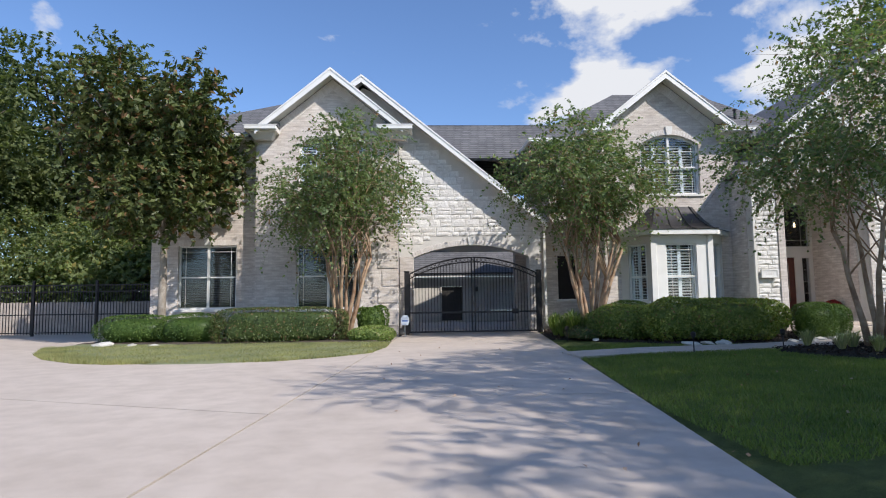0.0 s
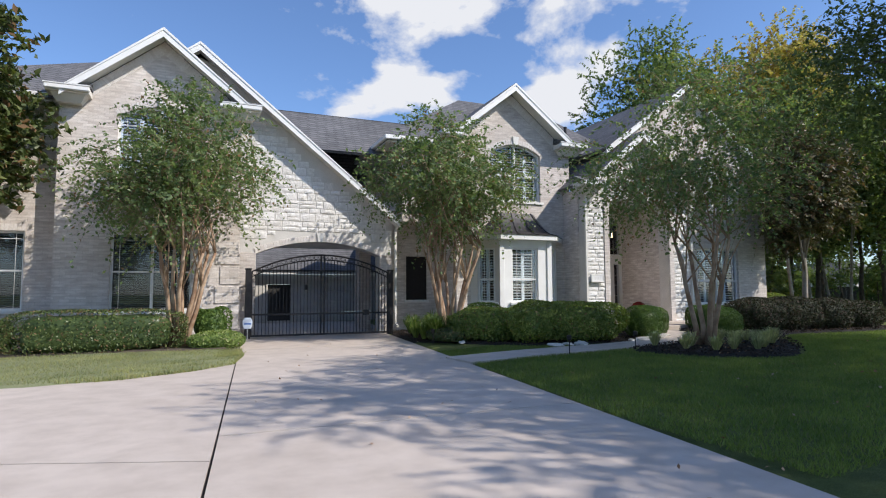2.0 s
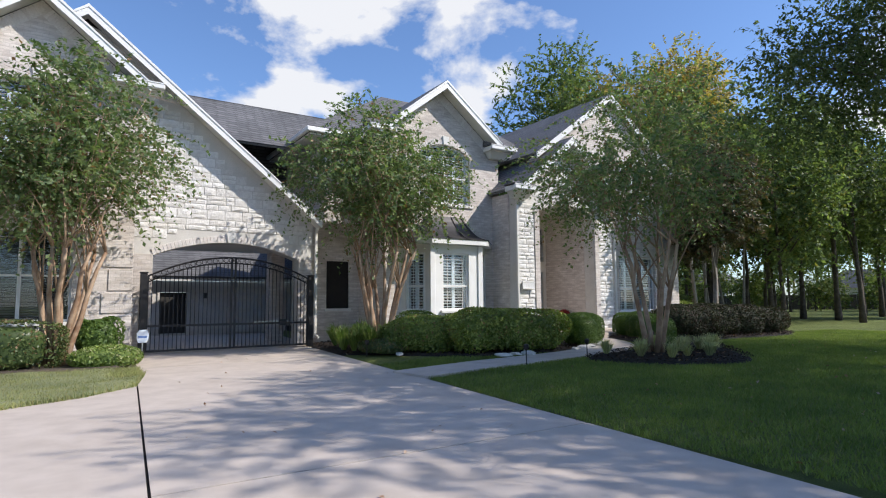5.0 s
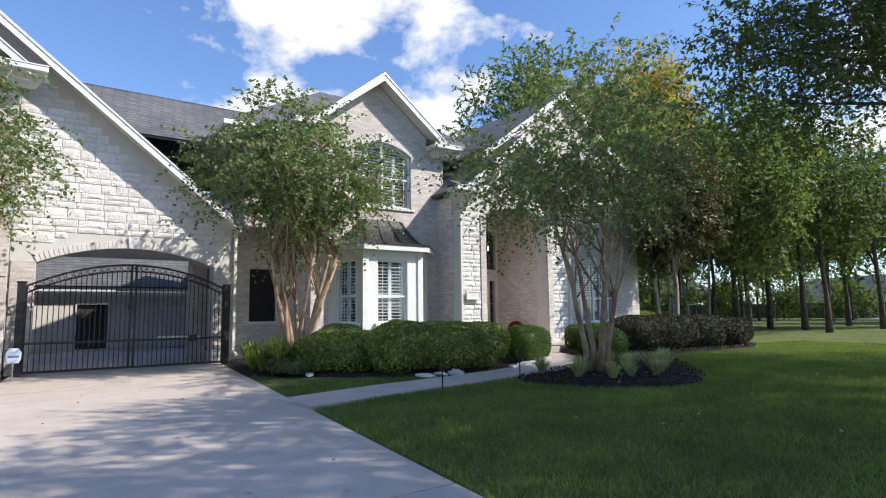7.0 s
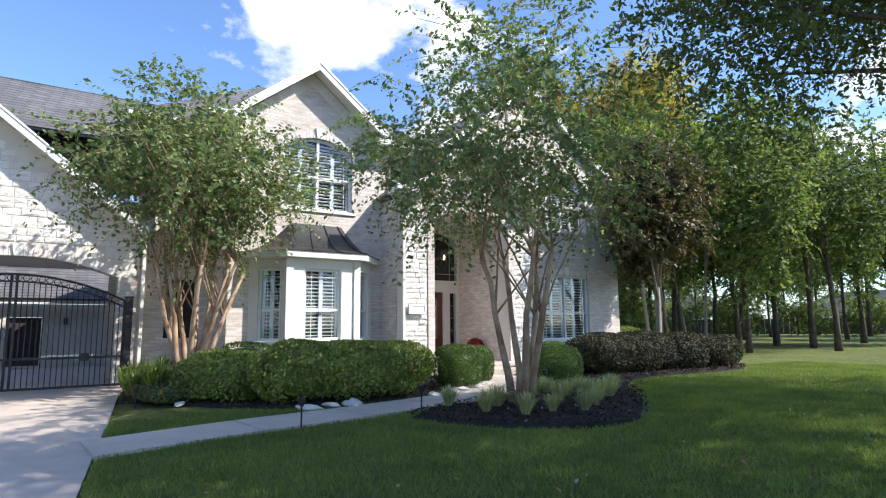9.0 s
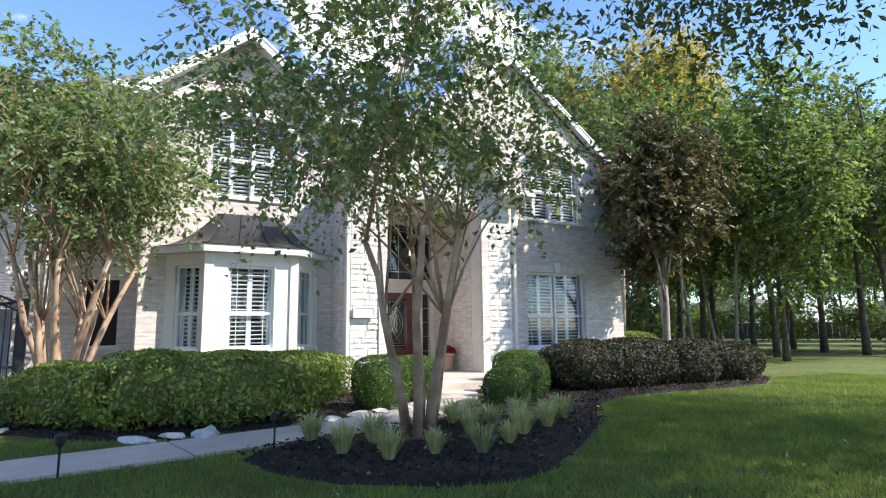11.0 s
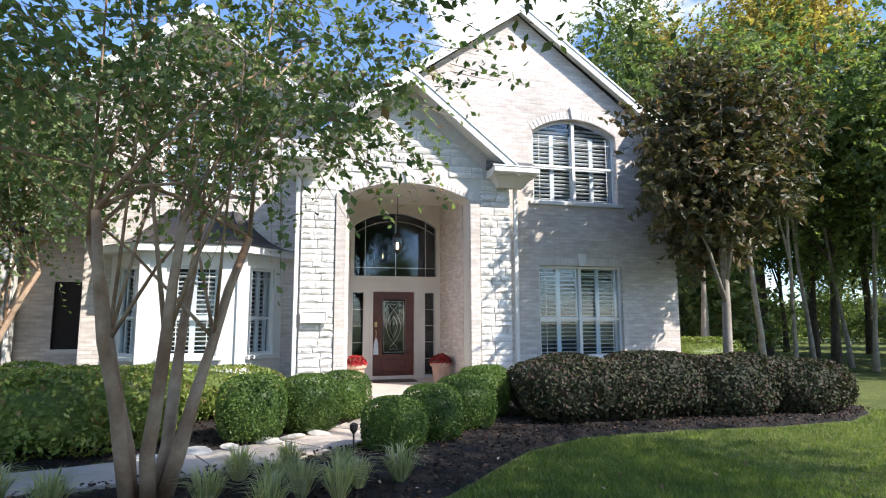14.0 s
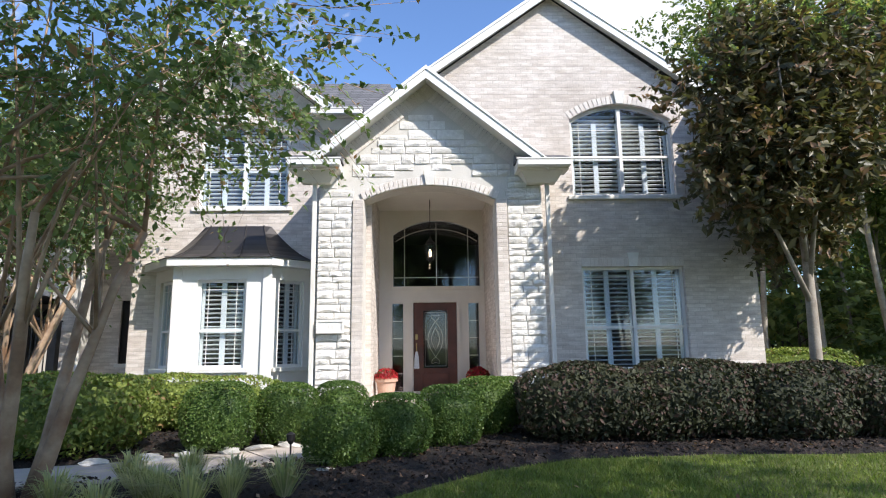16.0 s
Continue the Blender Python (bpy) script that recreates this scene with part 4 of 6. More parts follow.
for i, (px, py, ang) in enumerate(((5.75, 18.0, -43.0), (8.25, 17.3, 43.0))):
    # left side gets beige instead of white: its shade put into the colour
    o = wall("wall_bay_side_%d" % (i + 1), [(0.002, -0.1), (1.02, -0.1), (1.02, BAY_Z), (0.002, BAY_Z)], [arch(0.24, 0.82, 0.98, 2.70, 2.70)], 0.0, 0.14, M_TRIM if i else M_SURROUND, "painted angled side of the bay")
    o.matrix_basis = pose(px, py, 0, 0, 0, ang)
    window("window_%d" % (10 + i), 0.24, 0.82, 0.98, 2.70, 2.70, -0.04, "shutter", "narrow side window of the bay with shutters", 0.42, True, 1, pose(px, py, 0, 0, 0, ang))
for px in (6.50, 8.25):
    structure("bay_post_1" if px < 7 else "bay_post_2", soft_box(px - 0.09, px + 0.09, 17.255, 17.295, 0.3, BAY_Z - 0.002, 0.01), M_TRIM, "white corner post of the bay", "post")
structure("bay_fascia", poly_slab([(5.50, 17.995), (6.36, 17.06), (8.39, 17.06), (9.25, 17.995)], BAY_Z + 0.002, BAY_Z + 0.15), M_TRIM, "white fascia board under the bay roof", "fascia")
low = [(5.46, 17.99), (6.34, 17.03), (8.41, 17.03), (9.29, 17.99)]
top = [(6.72, 17.985), (6.86, 17.93), (7.96, 17.93), (8.10, 17.985)]
rings = []
for k in range(9):
    s = k / 8
    rings.append([(a[0] + (b[0] - a[0]) * s, a[1] + (b[1] - a[1]) * s, BAY_Z + 0.155 + 0.80 * s ** 1.9) for a, b in zip(low, top)])
bay_roof = empty("roof_bay_metal", "dark bronze metal bay roof with standing seams", "roof", "structure")
part("sheet", loft(*rings), M_METALROOF, bay_roof)
for f in (0.0, 0.33, 0.67, 1.0):
    pts = [((r[1][0] + (r[2][0] - r[1][0]) * f), r[1][1] - 0.012, r[1][2] + 0.014) for r in rings]
    part("seam", pipe(pts, [0.013] * 9, 5), M_METALROOF, bay_roof)

# ---- entry ----
structure("porch_floor", soft_box(9.73, 13.25, 16.15, 19.10, -0.1, 0.285, 0.015), M_CONCRETE, "pale concrete porch floor", "floor")
structure("porch_step", soft_box(10.30, 12.60, 15.45, 16.145, -0.1, 0.215, 0.015), M_CONCRETE, "pale concrete porch step", "step")
structure("ceiling_porch", boxes((9.72, 13.26, Y_E + 0.455, 19.1, 4.5, 4.62)), M_SOFFIT, "cream porch ceiling", "ceiling")
TRANS = (10.62, 12.62, 2.70, 3.93, 4.26)
wall("wall_door", [(10.302, 0.28), (12.718, 0.28), (12.718, 4.5), (10.302, 4.5)], [arch(*TRANS), arch(11.08, 12.07, 0.30, 2.34, 2.34), arch(10.60, 10.85, 0.36, 2.32, 2.32), arch(12.34, 12.58, 0.36, 2.32, 2.32)], 19.1, 0.14, M_SURROUND, "beige panelled surround of the front door")
# hall walls near black, their dimness put into the colour
structure("wall_hall", boxes((10.0, 13.0, 22.5, 22.6, 0.2, 4.5), (10.0, 10.1, 19.3, 22.498, 0.2, 4.5), (12.9, 13.0, 19.3, 22.498, 0.2, 4.5)), M_DARK, "hall walls coloured dark to stand for dimness behind the glass", "wall")
trim_d = empty("trim_door", "beige mouldings round the door glass", "trim", "structure")
part("casing", ring_panel(arch(TRANS[0] - 0.09, TRANS[1] + 0.09, TRANS[2] - 0.07, TRANS[3] + 0.02, TRANS[4] + 0.08), 0.08, 19.07, 0.028), M_SURROUND, trim_d)
part("casing", ring_panel(arch(11.00, 12.15, 0.29, 2.42, 2.42), 0.075, 19.07, 0.028), M_SURROUND, trim_d)
tw = empty("window_12", "dark arched transom window with thin muntins", "window", "structure")
part("pane", sheet_xz(arch(*TRANS), [], 19.15, 0.008), M_GLASS, tw).visible_shadow = False
for xx in (10.88, 11.62, 12.36):
    part("muntin", boxes((xx - 0.008, xx + 0.008, 19.135, 19.148, 2.70, head_z(xx, *TRANS[:2], *TRANS[3:]))), M_CAME, tw)
part("muntin", boxes((10.64, 12.60, 19.134, 19.147, 2.91, 2.926)), M_CAME, tw)
arc = [(x, 19.14, head_z(x, *TRANS[:2], *TRANS[3:]) - 0.20) for x in np.linspace(10.66, 12.58, 15)]
part("muntin", pipe(arc, [0.009] * 15, 5), M_CAME, tw)
for i, (a, b) in enumerate(((10.60, 10.85), (12.34, 12.58))):
    sw = empty("window_%d" % (13 + i), "dark narrow sidelight beside the door", "window", "structure")
    part("pane", boxes((a, b, 19.15, 19.158, 0.36, 2.32)), M_GLASS, sw).visible_shadow = False
    for z in (0.75, 1.14, 1.53, 1.92):
        part("muntin", boxes((a, b, 19.138, 19.148, z - 0.008, z + 0.008)), M_CAME, sw)
door = empty("door_1", "closed red-brown wooden front door with leaded glass", "door", "structure")
part("leaf", sheet_xz([(11.085, 0.305), (12.065, 0.305), (12.065, 2.335), (11.085, 2.335)], [arch(11.30, 11.86, 0.86, 2.16, 2.16)], 19.12, 0.05), M_DOOR, door)
part("panel", soft_box(11.28, 11.88, 19.105, 19.118, 0.45, 0.76, 0.01), M_DOOR, door)
part("glazing_bead", ring_panel(arch(11.27, 11.89, 0.83, 2.19, 2.19), 0.035, 19.105, 0.014), M_DOOR, door)
part("pane", boxes((11.30, 11.86, 19.14, 19.147, 0.86, 2.16)), M_GLASS, door).visible_shadow = False



def came_line(pts):
    part("came", pipe([(11.58 + x, 19.132, 1.51 + z) for x, z in pts], [0.0065] * len(pts), 5), M_CAME, door)


for s in (-1, 1):
    came_line([(s * 0.235, -0.60), (s * 0.235, 0.60)])
    came_line([(-0.235, s * 0.60), (0.235, s * 0.60)])
    came_line([(s * 0.17 * math.sin(math.pi * k / 12), -0.40 + 0.80 * k / 12) for k in range(13)])
    came_line([(s * 0.09 * math.sin(math.pi * k / 12), -0.25 + 0.50 * k / 12) for k in range(13)])
    came_line([(0.0, s * 0.40), (s * 0.08, s * 0.47), (s * 0.09, s * 0.55), (0.0, s * 0.52), (-s * 0.09, s * 0.55), (-s * 0.08, s * 0.47), (0.0, s * 0.40)])
    came_line([(s * 0.17, 0.0), (s * 0.235, 0.0)])
    came_line([(s * 0.28, -0.65), (s * 0.28, 0.65)])
handle = part("door_handle", pipe([(11.15, 19.115, 1.42), (11.15, 19.06, 1.40), (11.15, 19.055, 1.28), (11.15, 19.115, 1.24)], [0.012, 0.012, 0.012, 0.012], 8), M_BRASS, door, "brass pull handle")
part("lock", soft_box(11.12, 11.18, 19.09, 19.118, 1.50, 1.62, 0.008), M_BRASS, door, "brass deadbolt")
tag_ob = link("door_hanger", loft([(11.13, 19.045, 1.24), (11.17, 19.045, 1.24), (11.17, 19.052, 1.24), (11.13, 19.052, 1.24)], [(11.10, 19.05, 1.10), (11.20, 19.05, 1.10), (11.20, 19.07, 1.10), (11.10, 19.07, 1.10)], [(11.09, 19.06, 0.86), (11.21, 19.06, 0.86), (11.21, 19.075, 0.86), (11.09, 19.075, 0.86)]), mottled("pale_cloth", (0.55, 0.60, 0.68), (0.70, 0.74, 0.78), 8.0, 60.0, 0.9))
tagged(tag_ob, "pale blue cloth hanging from the door handle", "hanger")
mat_ob = link("doormat", soft_box(11.0, 12.0, 18.35, 18.85, 0.287, 0.305, 0.006), M_SOIL)
tagged(mat_ob, "dark brown doormat before the front door", "doormat")

M_BULB = material("warm_bulb", (1, 0.8, 0.5), 0.4)
bsdf(M_BULB).inputs["Emission Color"].default_value = (1.0, 0.72, 0.4, 1)
bsdf(M_BULB).inputs["Emission Strength"].default_value = 6.0
lan = empty("hanging_lantern", "dark bronze glass lantern hanging on a chain", "lantern")
lan.location = (11.47, 18.1, 3.18)
part("chain", pipe([(0, 0, 0.50), (0, 0, 1.32)], [0.008, 0.008], 6), M_IRON, lan)
part("crown", lathe([(0.012, 0.50), (0.03, 0.44), (0.11, 0.36), (0.12, 0.33)], 12), M_IRON, lan)
part("base", lathe([(0.02, -0.06), (0.035, -0.02), (0.085, 0.02), (0.09, 0.04)], 12), M_IRON, lan)
part("globe", lathe([(0.088, 0.042), (0.115, 0.2), (0.112, 0.328)], 12), M_GLASS, lan, "clear glass body").visible_shadow = False
for k in range(6):
    a = k * math.tau / 6
    part("rib", pipe([(0.092 * math.cos(a), 0.092 * math.sin(a), 0.03), (0.12 * math.cos(a), 0.12 * math.sin(a), 0.2), (0.116 * math.cos(a), 0.116 * math.sin(a), 0.335)], [0.006] * 3, 5), M_IRON, lan)
part("bulb", lathe([(0.008, 0.06), (0.022, 0.1), (0.024, 0.16), (0.006, 0.22)], 10), M_BULB, lan, "lit warm bulb")

plq = empty("house_number_plaque", "pale stone house number plaque on the pier", "plaque")
part("frame", ring_panel([(9.36, 1.60), (9.86, 1.60), (9.86, 1.84), (9.36, 1.84)], 0.035, Y_E - 0.15, 0.07), M_CAST, plq)
part("face", boxes((9.39, 9.83, Y_E - 0.135, Y_E - 0.08, 1.63, 1.81)), M_TRIM, plq)
for k in range(4):
    part("numeral", boxes((9.50 + k * 0.065, 9.535 + k * 0.065, Y_E - 0.139, Y_E - 0.136, 1.68, 1.76)), M_CAST, plq)


def flower_pot(x, y, z, seed):
    t = empty("flower_pot", "pale terracotta pot of dark red mums on the porch", "plant pot", "", "porch flower pots")
    t.location = (x, y, z)
    part("pot", lathe([(0.14, 0.0), (0.15, 0.02), (0.20, 0.36), (0.235, 0.37), (0.24, 0.44), (0.22, 0.45), (0.205, 0.40)], 20), M_TERRA, t, smooth=False)
    part("soil", lathe([(0.20, 0.38), (0.20, 0.395)], 16), M_SOIL, t)
    rng = np.random.default_rng(seed)
    d = rng.normal(size=(900, 3))
    d /= np.linalg.norm(d, axis=1)[:, None]
    d[:, 2] = np.abs(d[:, 2])
    leaf_object("bloom", L_MUM, d * np.array([0.25, 0.25, 0.22]) * (0.8 + 0.2 * rng.random((900, 1))) + np.array([0, 0, 0.42]), d, 0.04, rng, t, 0.9)


flower_pot(10.55, 17.9, 0.285, 1)
flower_pot(12.42, 17.9, 0.285, 2)
for tag, x, y, zt, zb in (("downspout_1", 9.26, 16.62, 4.50, 0.2), ("downspout_2", 13.74, 16.62, 4.45, 0.2), ("downspout_3", 3.60, 19.10, 3.3, 0.35)):
    o = empty(tag, "white square rain downspout on the wall", "downspout", "structure")
    part("pipe", soft_box(x - 0.04, x + 0.04, y, y + 0.07, zb, zt, 0.008), M_SOFFIT, o)
    part("elbow", pipe([(x, y + 0.035, zt - 0.02), (x, y - 0.06, zt + 0.12), (x, y - 0.28, zt + 0.20)], [0.045] * 3, 6), M_SOFFIT, o)
    part("shoe", pipe([(x, y + 0.035, zb + 0.02), (x, y + 0.0, zb - 0.06), (x + 0.04, y - 0.14, zb - 0.12)], [0.045] * 3, 6), M_SOFFIT, o)
for i, (x, y, z) in enumerate(((4.35, 20.6, 6.55), (10.6, 19.6, 7.35), (-4.6, 20.6, 7.75))):
    o = empty("roof_vent", "small dark roof vent pipe", "vent", "", "roof vents")
    o.location = (x, y, z)
    part("stack", lathe([(0.05, -0.4), (0.05, 0.22), (0.07, 0.23), (0.07, 0.27), (0.03, 0.28)], 10), M_IRON, o)

# ---- gateway and court ----
gate = empty("driveway_gate", "black iron double driveway gate with arched top", "gate")
GY = 18.75
gx0, gx1 = -0.86, 3.22


def gate_top(x):
    return 1.92 + 0.52 * (1 - ((x - (gx0 + gx1) / 2) / ((gx1 - gx0) / 2)) ** 2)


for x in (gx0 - 0.09, gx1 + 0.09):
    p = part("post", soft_box(x - 0.075, x + 0.075, GY - 0.05, GY + 0.10, 0.0, 1.98, 0.006), M_IRON, gate)
    part("post_cap", soft_box(x - 0.09, x + 0.09, GY - 0.065, GY + 0.115, 1.982, 2.02, 0.008), M_IRON, p)
for z0, z1 in ((0.05, 0.10), (0.66, 0.71)):
    part("rail", boxes((gx0, gx1, GY - 0.02, GY + 0.02, z0, z1)), M_IRON, gate)
xs = np.linspace(gx0, gx1, 25)
part("top_rail", pipe([(x, GY, gate_top(x)) for x in xs], [0.022] * 25, 6), M_IRON, gate)
part("lower_arch_rail", pipe([(x, GY, gate_top(x) - 0.15) for x in xs], [0.018] * 25, 6), M_IRON, gate)
mid = (gx0 + gx1) / 2
for k in range(42):
    x = gx0 + (gx1 - gx0) * k / 41
    w = 0.024 if k in (0, 20, 21, 41) else 0.0095
    part("picket", boxes((x - w, x + w, GY - w, GY + w, 0.05, gate_top(x) - 0.15 if w < 0.02 else gate_top(x))), M_IRON, gate)
ring = bpy.data.meshes.new("ring")
bm = bmesh.new()
vs = [[bm.verts.new(((0.055 + 0.010 * math.cos(b)) * math.cos(a), 0.010 * math.sin(b), (0.055 + 0.010 * math.cos(b)) * math.sin(a))) for b in (0, 2.1, 4.2)] for a in (k * math.tau / 12 for k in range(12))]
for i in range(12):
    for j in range(3):
        bm.faces.new((vs[i][j], vs[(i + 1) % 12][j], vs[(i + 1) % 12][(j + 1) % 3], vs[i][(j + 1) % 3]))
bm.to_mesh(ring)
bm.free()
ring.materials.append(M_IRON)
for k in range(30):
    x = gx0 + 0.08 + (gx1 - gx0 - 0.16) * k / 29
    o = new("ring", ring)
    o.parent = gate
    o.location = (x, GY, gate_top(x) - 0.075)
part("latch_box", soft_box(mid + 1.25, mid + 1.42, GY - 0.06, GY - 0.025, 0.62, 0.78, 0.006), M_IRON, gate)
part("opener_arm", boxes((mid + 0.55, mid + 1.5, GY + 0.03, GY + 0.07, 0.70, 0.75)), M_CAME, gate, "grey metal opener arm")
structure("ceiling_gateway", boxes((-1.2, 3.52, Y_G + 0.455, 22.4, 2.9, 3.05)), M_SOFFIT, "cream ceiling of the covered drive", "ceiling")
structure("wall_gateway_left", boxes((-1.2, -0.74, Y_G + 0.455, 22.4, -0.1, 2.898)), M_BRICK, "shaded brick side of the covered drive", "wall")
structure("wall_gateway_right", boxes((3.10, 3.52, 21.8, 22.4, -0.1, 2.898)), M_BRICK, "shaded brick pier of the covered drive", "wall")
wall("wall_garage", [(-3.0, -0.1), (9.0, -0.1), (9.0, 2.15), (-3.0, 2.15)], [arch(0.55, 1.55, 0.05, 1.70, 1.70)], 28.100, 0.25, M_SURROUND, "beige wall of the rear garage")
structure("garage_trim", boxes((-3.0, 9.0, 27.700, 27.900, 2.15, 2.32)), M_TRIM, "white fascia of the rear garage", "fascia")
plate("roof_garage", [(-3.2, 27.600, 2.34), (9.2, 27.600, 2.34), (9.2, 31.6, 5.1), (-3.2, 31.6, 5.1)], 0.09, "grey shingle garage roof")
gd = empty("door_2", "dark glazed side door of the garage", "door", "structure")
part("leaf", boxes((0.56, 1.54, 28.200, 28.240, 0.06, 1.69)), M_DARK, gd)
part("casing", ring_panel(arch(0.48, 1.62, 0.0, 1.78, 1.78), 0.075, 28.060, 0.035), M_SURROUND, gd)
gl = empty("wall_lantern", "small dark wall lantern beside the door", "lantern")
part("body", soft_box(2.18, 2.30, 27.960, 28.070, 1.45, 1.68, 0.01), M_IRON, gl)
part("bracket", boxes((2.21, 2.27, 28.072, 28.098, 1.52, 1.62)), M_IRON, gl)
for x0 in (3.2, 5.9):
    gdoor = empty("garage_door", "closed beige panelled garage door", "door", "structure", "garage doors")
    for r in range(4):
        part("panel", soft_box(x0, x0 + 2.4, 28.055, 28.097, 0.03 + r * 0.46, 0.47 + r * 0.46, 0.015), M_SOFFIT, gdoor)

sgn = empty("yard_sign", "small pale blue and white yard sign on a stake", "sign")
sgn.location = (-1.0, 18.05, 0.0)
part("stake", boxes((-0.012, 0.012, -0.008, 0.008, 0.0, 0.35)), M_CAME, sgn)
part("board", loft(*[[(0.13 * s * c, -0.012 + d, 0.48 + 0.15 * s * e) for c, e in ((-0.7, -1), (0.7, -1), (1, -0.3), (1, 0.4), (0.6, 1), (-0.6, 1), (-1, 0.4), (-1, -0.3))] for s, d in ((0.96, 0.0), (1, 0.006), (0.96, 0.012))]), mottled("sign_white", (0.66, 0.72, 0.80), (0.72, 0.77, 0.84), 9.0, 60.0, 0.5, 0.03), sgn)
part("band", boxes((-0.09, 0.09, -0.016, -0.0125, 0.44, 0.49)), mottled("sign_blue", (0.10, 0.18, 0.42), (0.13, 0.22, 0.48), 9.0, 60.0, 0.5, 0.03), sgn, "blue band")

# ---- side fence ----
fence = empty("iron_fence", "black iron picket fence beside the house", "fence")
pk = bar_mesh(0.02, 0.02, 1.75)
pk.materials.append(M_IRON)
for k in range(62):
    o = new("picket", pk)
    o.parent = fence
    o.location = (-16.2 + k * 0.105, 21.3, 0.93)
for k in range(4):
    part("post", soft_box(-16.3 + k * 2.17 - 0.04, -16.3 + k * 2.17 + 0.04, 21.26, 21.34, 0, 1.95, 0.005), M_IRON, fence)
for z in (0.12, 0.75, 1.55, 1.78):
    part("rail", boxes((-16.3, -9.75, 21.285, 21.315, z - 0.018, z + 0.018)), M_IRON, fence)
bf = empty("board_fence", "pale weathered board fence behind the iron pickets", "fence")
for k in range(70):
    part("board", boxes((-24.0 + k * 0.2, -23.812 + k * 0.2, 22.9, 22.92, 0.0, 1.18 + 0.01 * (k % 3))), M_FENCE, bf)


# ---- planting ----
def gz(x, y):
    return float(ground_z(x, y))


def bed(name, points, mat, lift, label, category, kind="structure", cuts=3):
    """A planted bed that follows the ground, its edge tucked in."""
    bm = bmesh.new()
    vs = [bm.verts.new((x, y, 0)) for x, y in points]
    es = [bm.edges.new((vs[i], vs[(i + 1) % len(vs)])) for i in range(len(vs))]
    bmesh.ops.triangle_fill(bm, use_beauty=True, use_dissolve=False, edges=es, normal=(0, 0, 1))
    for _ in range(cuts):
        bmesh.ops.subdivide_edges(bm, edges=[e for e in bm.edges if e.calc_length() > 0.35], cuts=1, use_grid_fill=True)
        bmesh.ops.triangulate(bm, faces=[f for f in bm.faces if len(f.verts) > 3])
    for v in bm.verts:
        edge = any(e.is_boundary for e in v.link_edges)
        x, y = v.co.x, v.co.y
        v.co.z = gz(x, y) + (-0.03 if edge else lift + 0.025 * noise.noise(Vector((x * 2.2, y * 2.2, 0))))
    bmesh.ops.recalc_face_normals(bm, faces=bm.faces[:])
    if bm.faces and sum(f.normal.z for f in bm.faces) < 0:
        bmesh.ops.reverse_faces(bm, faces=bm.faces[:])
    return structure(name, bm, mat, label, category, True)


ISLAND = [(-1.30, 16.2), (-1.36, 14.0), (-1.62, 12.6), (-2.3, 11.85), (-3.3, 11.25), (-4.6, 10.92), (-5.8, 11.0), (-7.1, 11.5), (-8.2, 12.4), (-9.0, 13.4), (-9.8, 14.9), (-10.2, 16.2), (-10.0, 17.4), (-9.15, 19.05), (-5.75, 19.05), (-5.7, 18.55), (-1.25, 18.55)]
# island takes the lightened lawn colour that stands for sun
bed("lawn_island", ISLAND, M_PALELAWN, 0.05, "curved island of mown grass by the drive, colour lightened as sunlight", "lawn")
bed("bed_left", [(-1.28, 16.4), (-1.6, 15.1), (-2.6, 15.0), (-6.0, 15.1), (-10.05, 16.2), (-9.9, 17.4), (-9.1, 19.06), (-5.74, 19.06), (-5.69, 18.57), (-1.24, 18.57)], M_SOIL, 0.075, "planting bed along the brick wall", "bed")
BED_RIGHT = [(2.95, 15.3), (3.6, 14.3), (4.7, 12.85), (5.5, 12.5), (7.2, 12.62), (8.4, 13.05), (9.4, 13.65), (10.1, 14.4), (10.55, 15.3), (10.25, 15.44), (10.2, 16.65), (9.3, 16.68), (9.28, 17.98), (5.3, 17.98), (5.2, 19.7), (3.56, 19.7), (3.3, 18.6)]
bed("bed_right", BED_RIGHT, M_MULCH, 0.04, "mulched bed round the bay window hedges", "bed")
BED_TREE = [(6.05, 10.95), (6.2, 10.1), (6.6, 9.45), (7.2, 8.98), (7.9, 8.78), (8.7, 9.05), (9.35, 9.5), (9.95, 9.98), (10.65, 10.55), (11.25, 11.2), (12.0, 12.0), (13.0, 12.55), (14.6, 12.65), (16.2, 12.5), (17.6, 12.6), (18.9, 13.3), (19.4, 15.5), (18.6, 17.0), (13.7, 17.06), (13.65, 16.68), (12.8, 16.66), (12.2, 16.2), (11.75, 15.4), (11.3, 14.4), (10.75, 13.5), (9.9, 12.68), (8.75, 12.1), (7.3, 11.62), (6.6, 11.38)]
bed("bed_tree", BED_TREE, M_MULCH, 0.07, "dark mulch bed sweeping round the crape myrtle", "bed")


def walk_pieces():
    centre = [(2.30, 11.33), (4.05, 11.5), (5.6, 11.75), (7.0, 12.05), (8.3, 12.45), (9.4, 13.05), (10.2, 13.9), (10.75, 14.75), (11.1, 15.4)]
    w = 0.50
    holder = empty("walkway", "pale concrete garden path in jointed slabs", "path", "structure")
    sides = []
    for i, (x, y) in enumerate(centre):
        a, b = Vector(centre[max(i - 1, 0)]), Vector(centre[min(i + 1, len(centre) - 1)])
        d = (b - a).normalized()
        n = Vector((-d.y, d.x)) * w
        sides.append((Vector((x, y)) + n, Vector((x, y)) - n))
    for (l0, r0), (l1, r1) in zip(sides, sides[1:]):
        e = 0.012
        pts = []
        for p, q in ((r0, r1), (r1, r0), (l1, l0), (l0, l1)):
            c = p + (q - p).normalized() * e
            pts.append((c.x, c.y, gz(c.x, c.y) + 0.035))
        part("slab", slab3(pts, (0, 0, -0.12)), M_CONCRETE, holder)


walk_pieces()


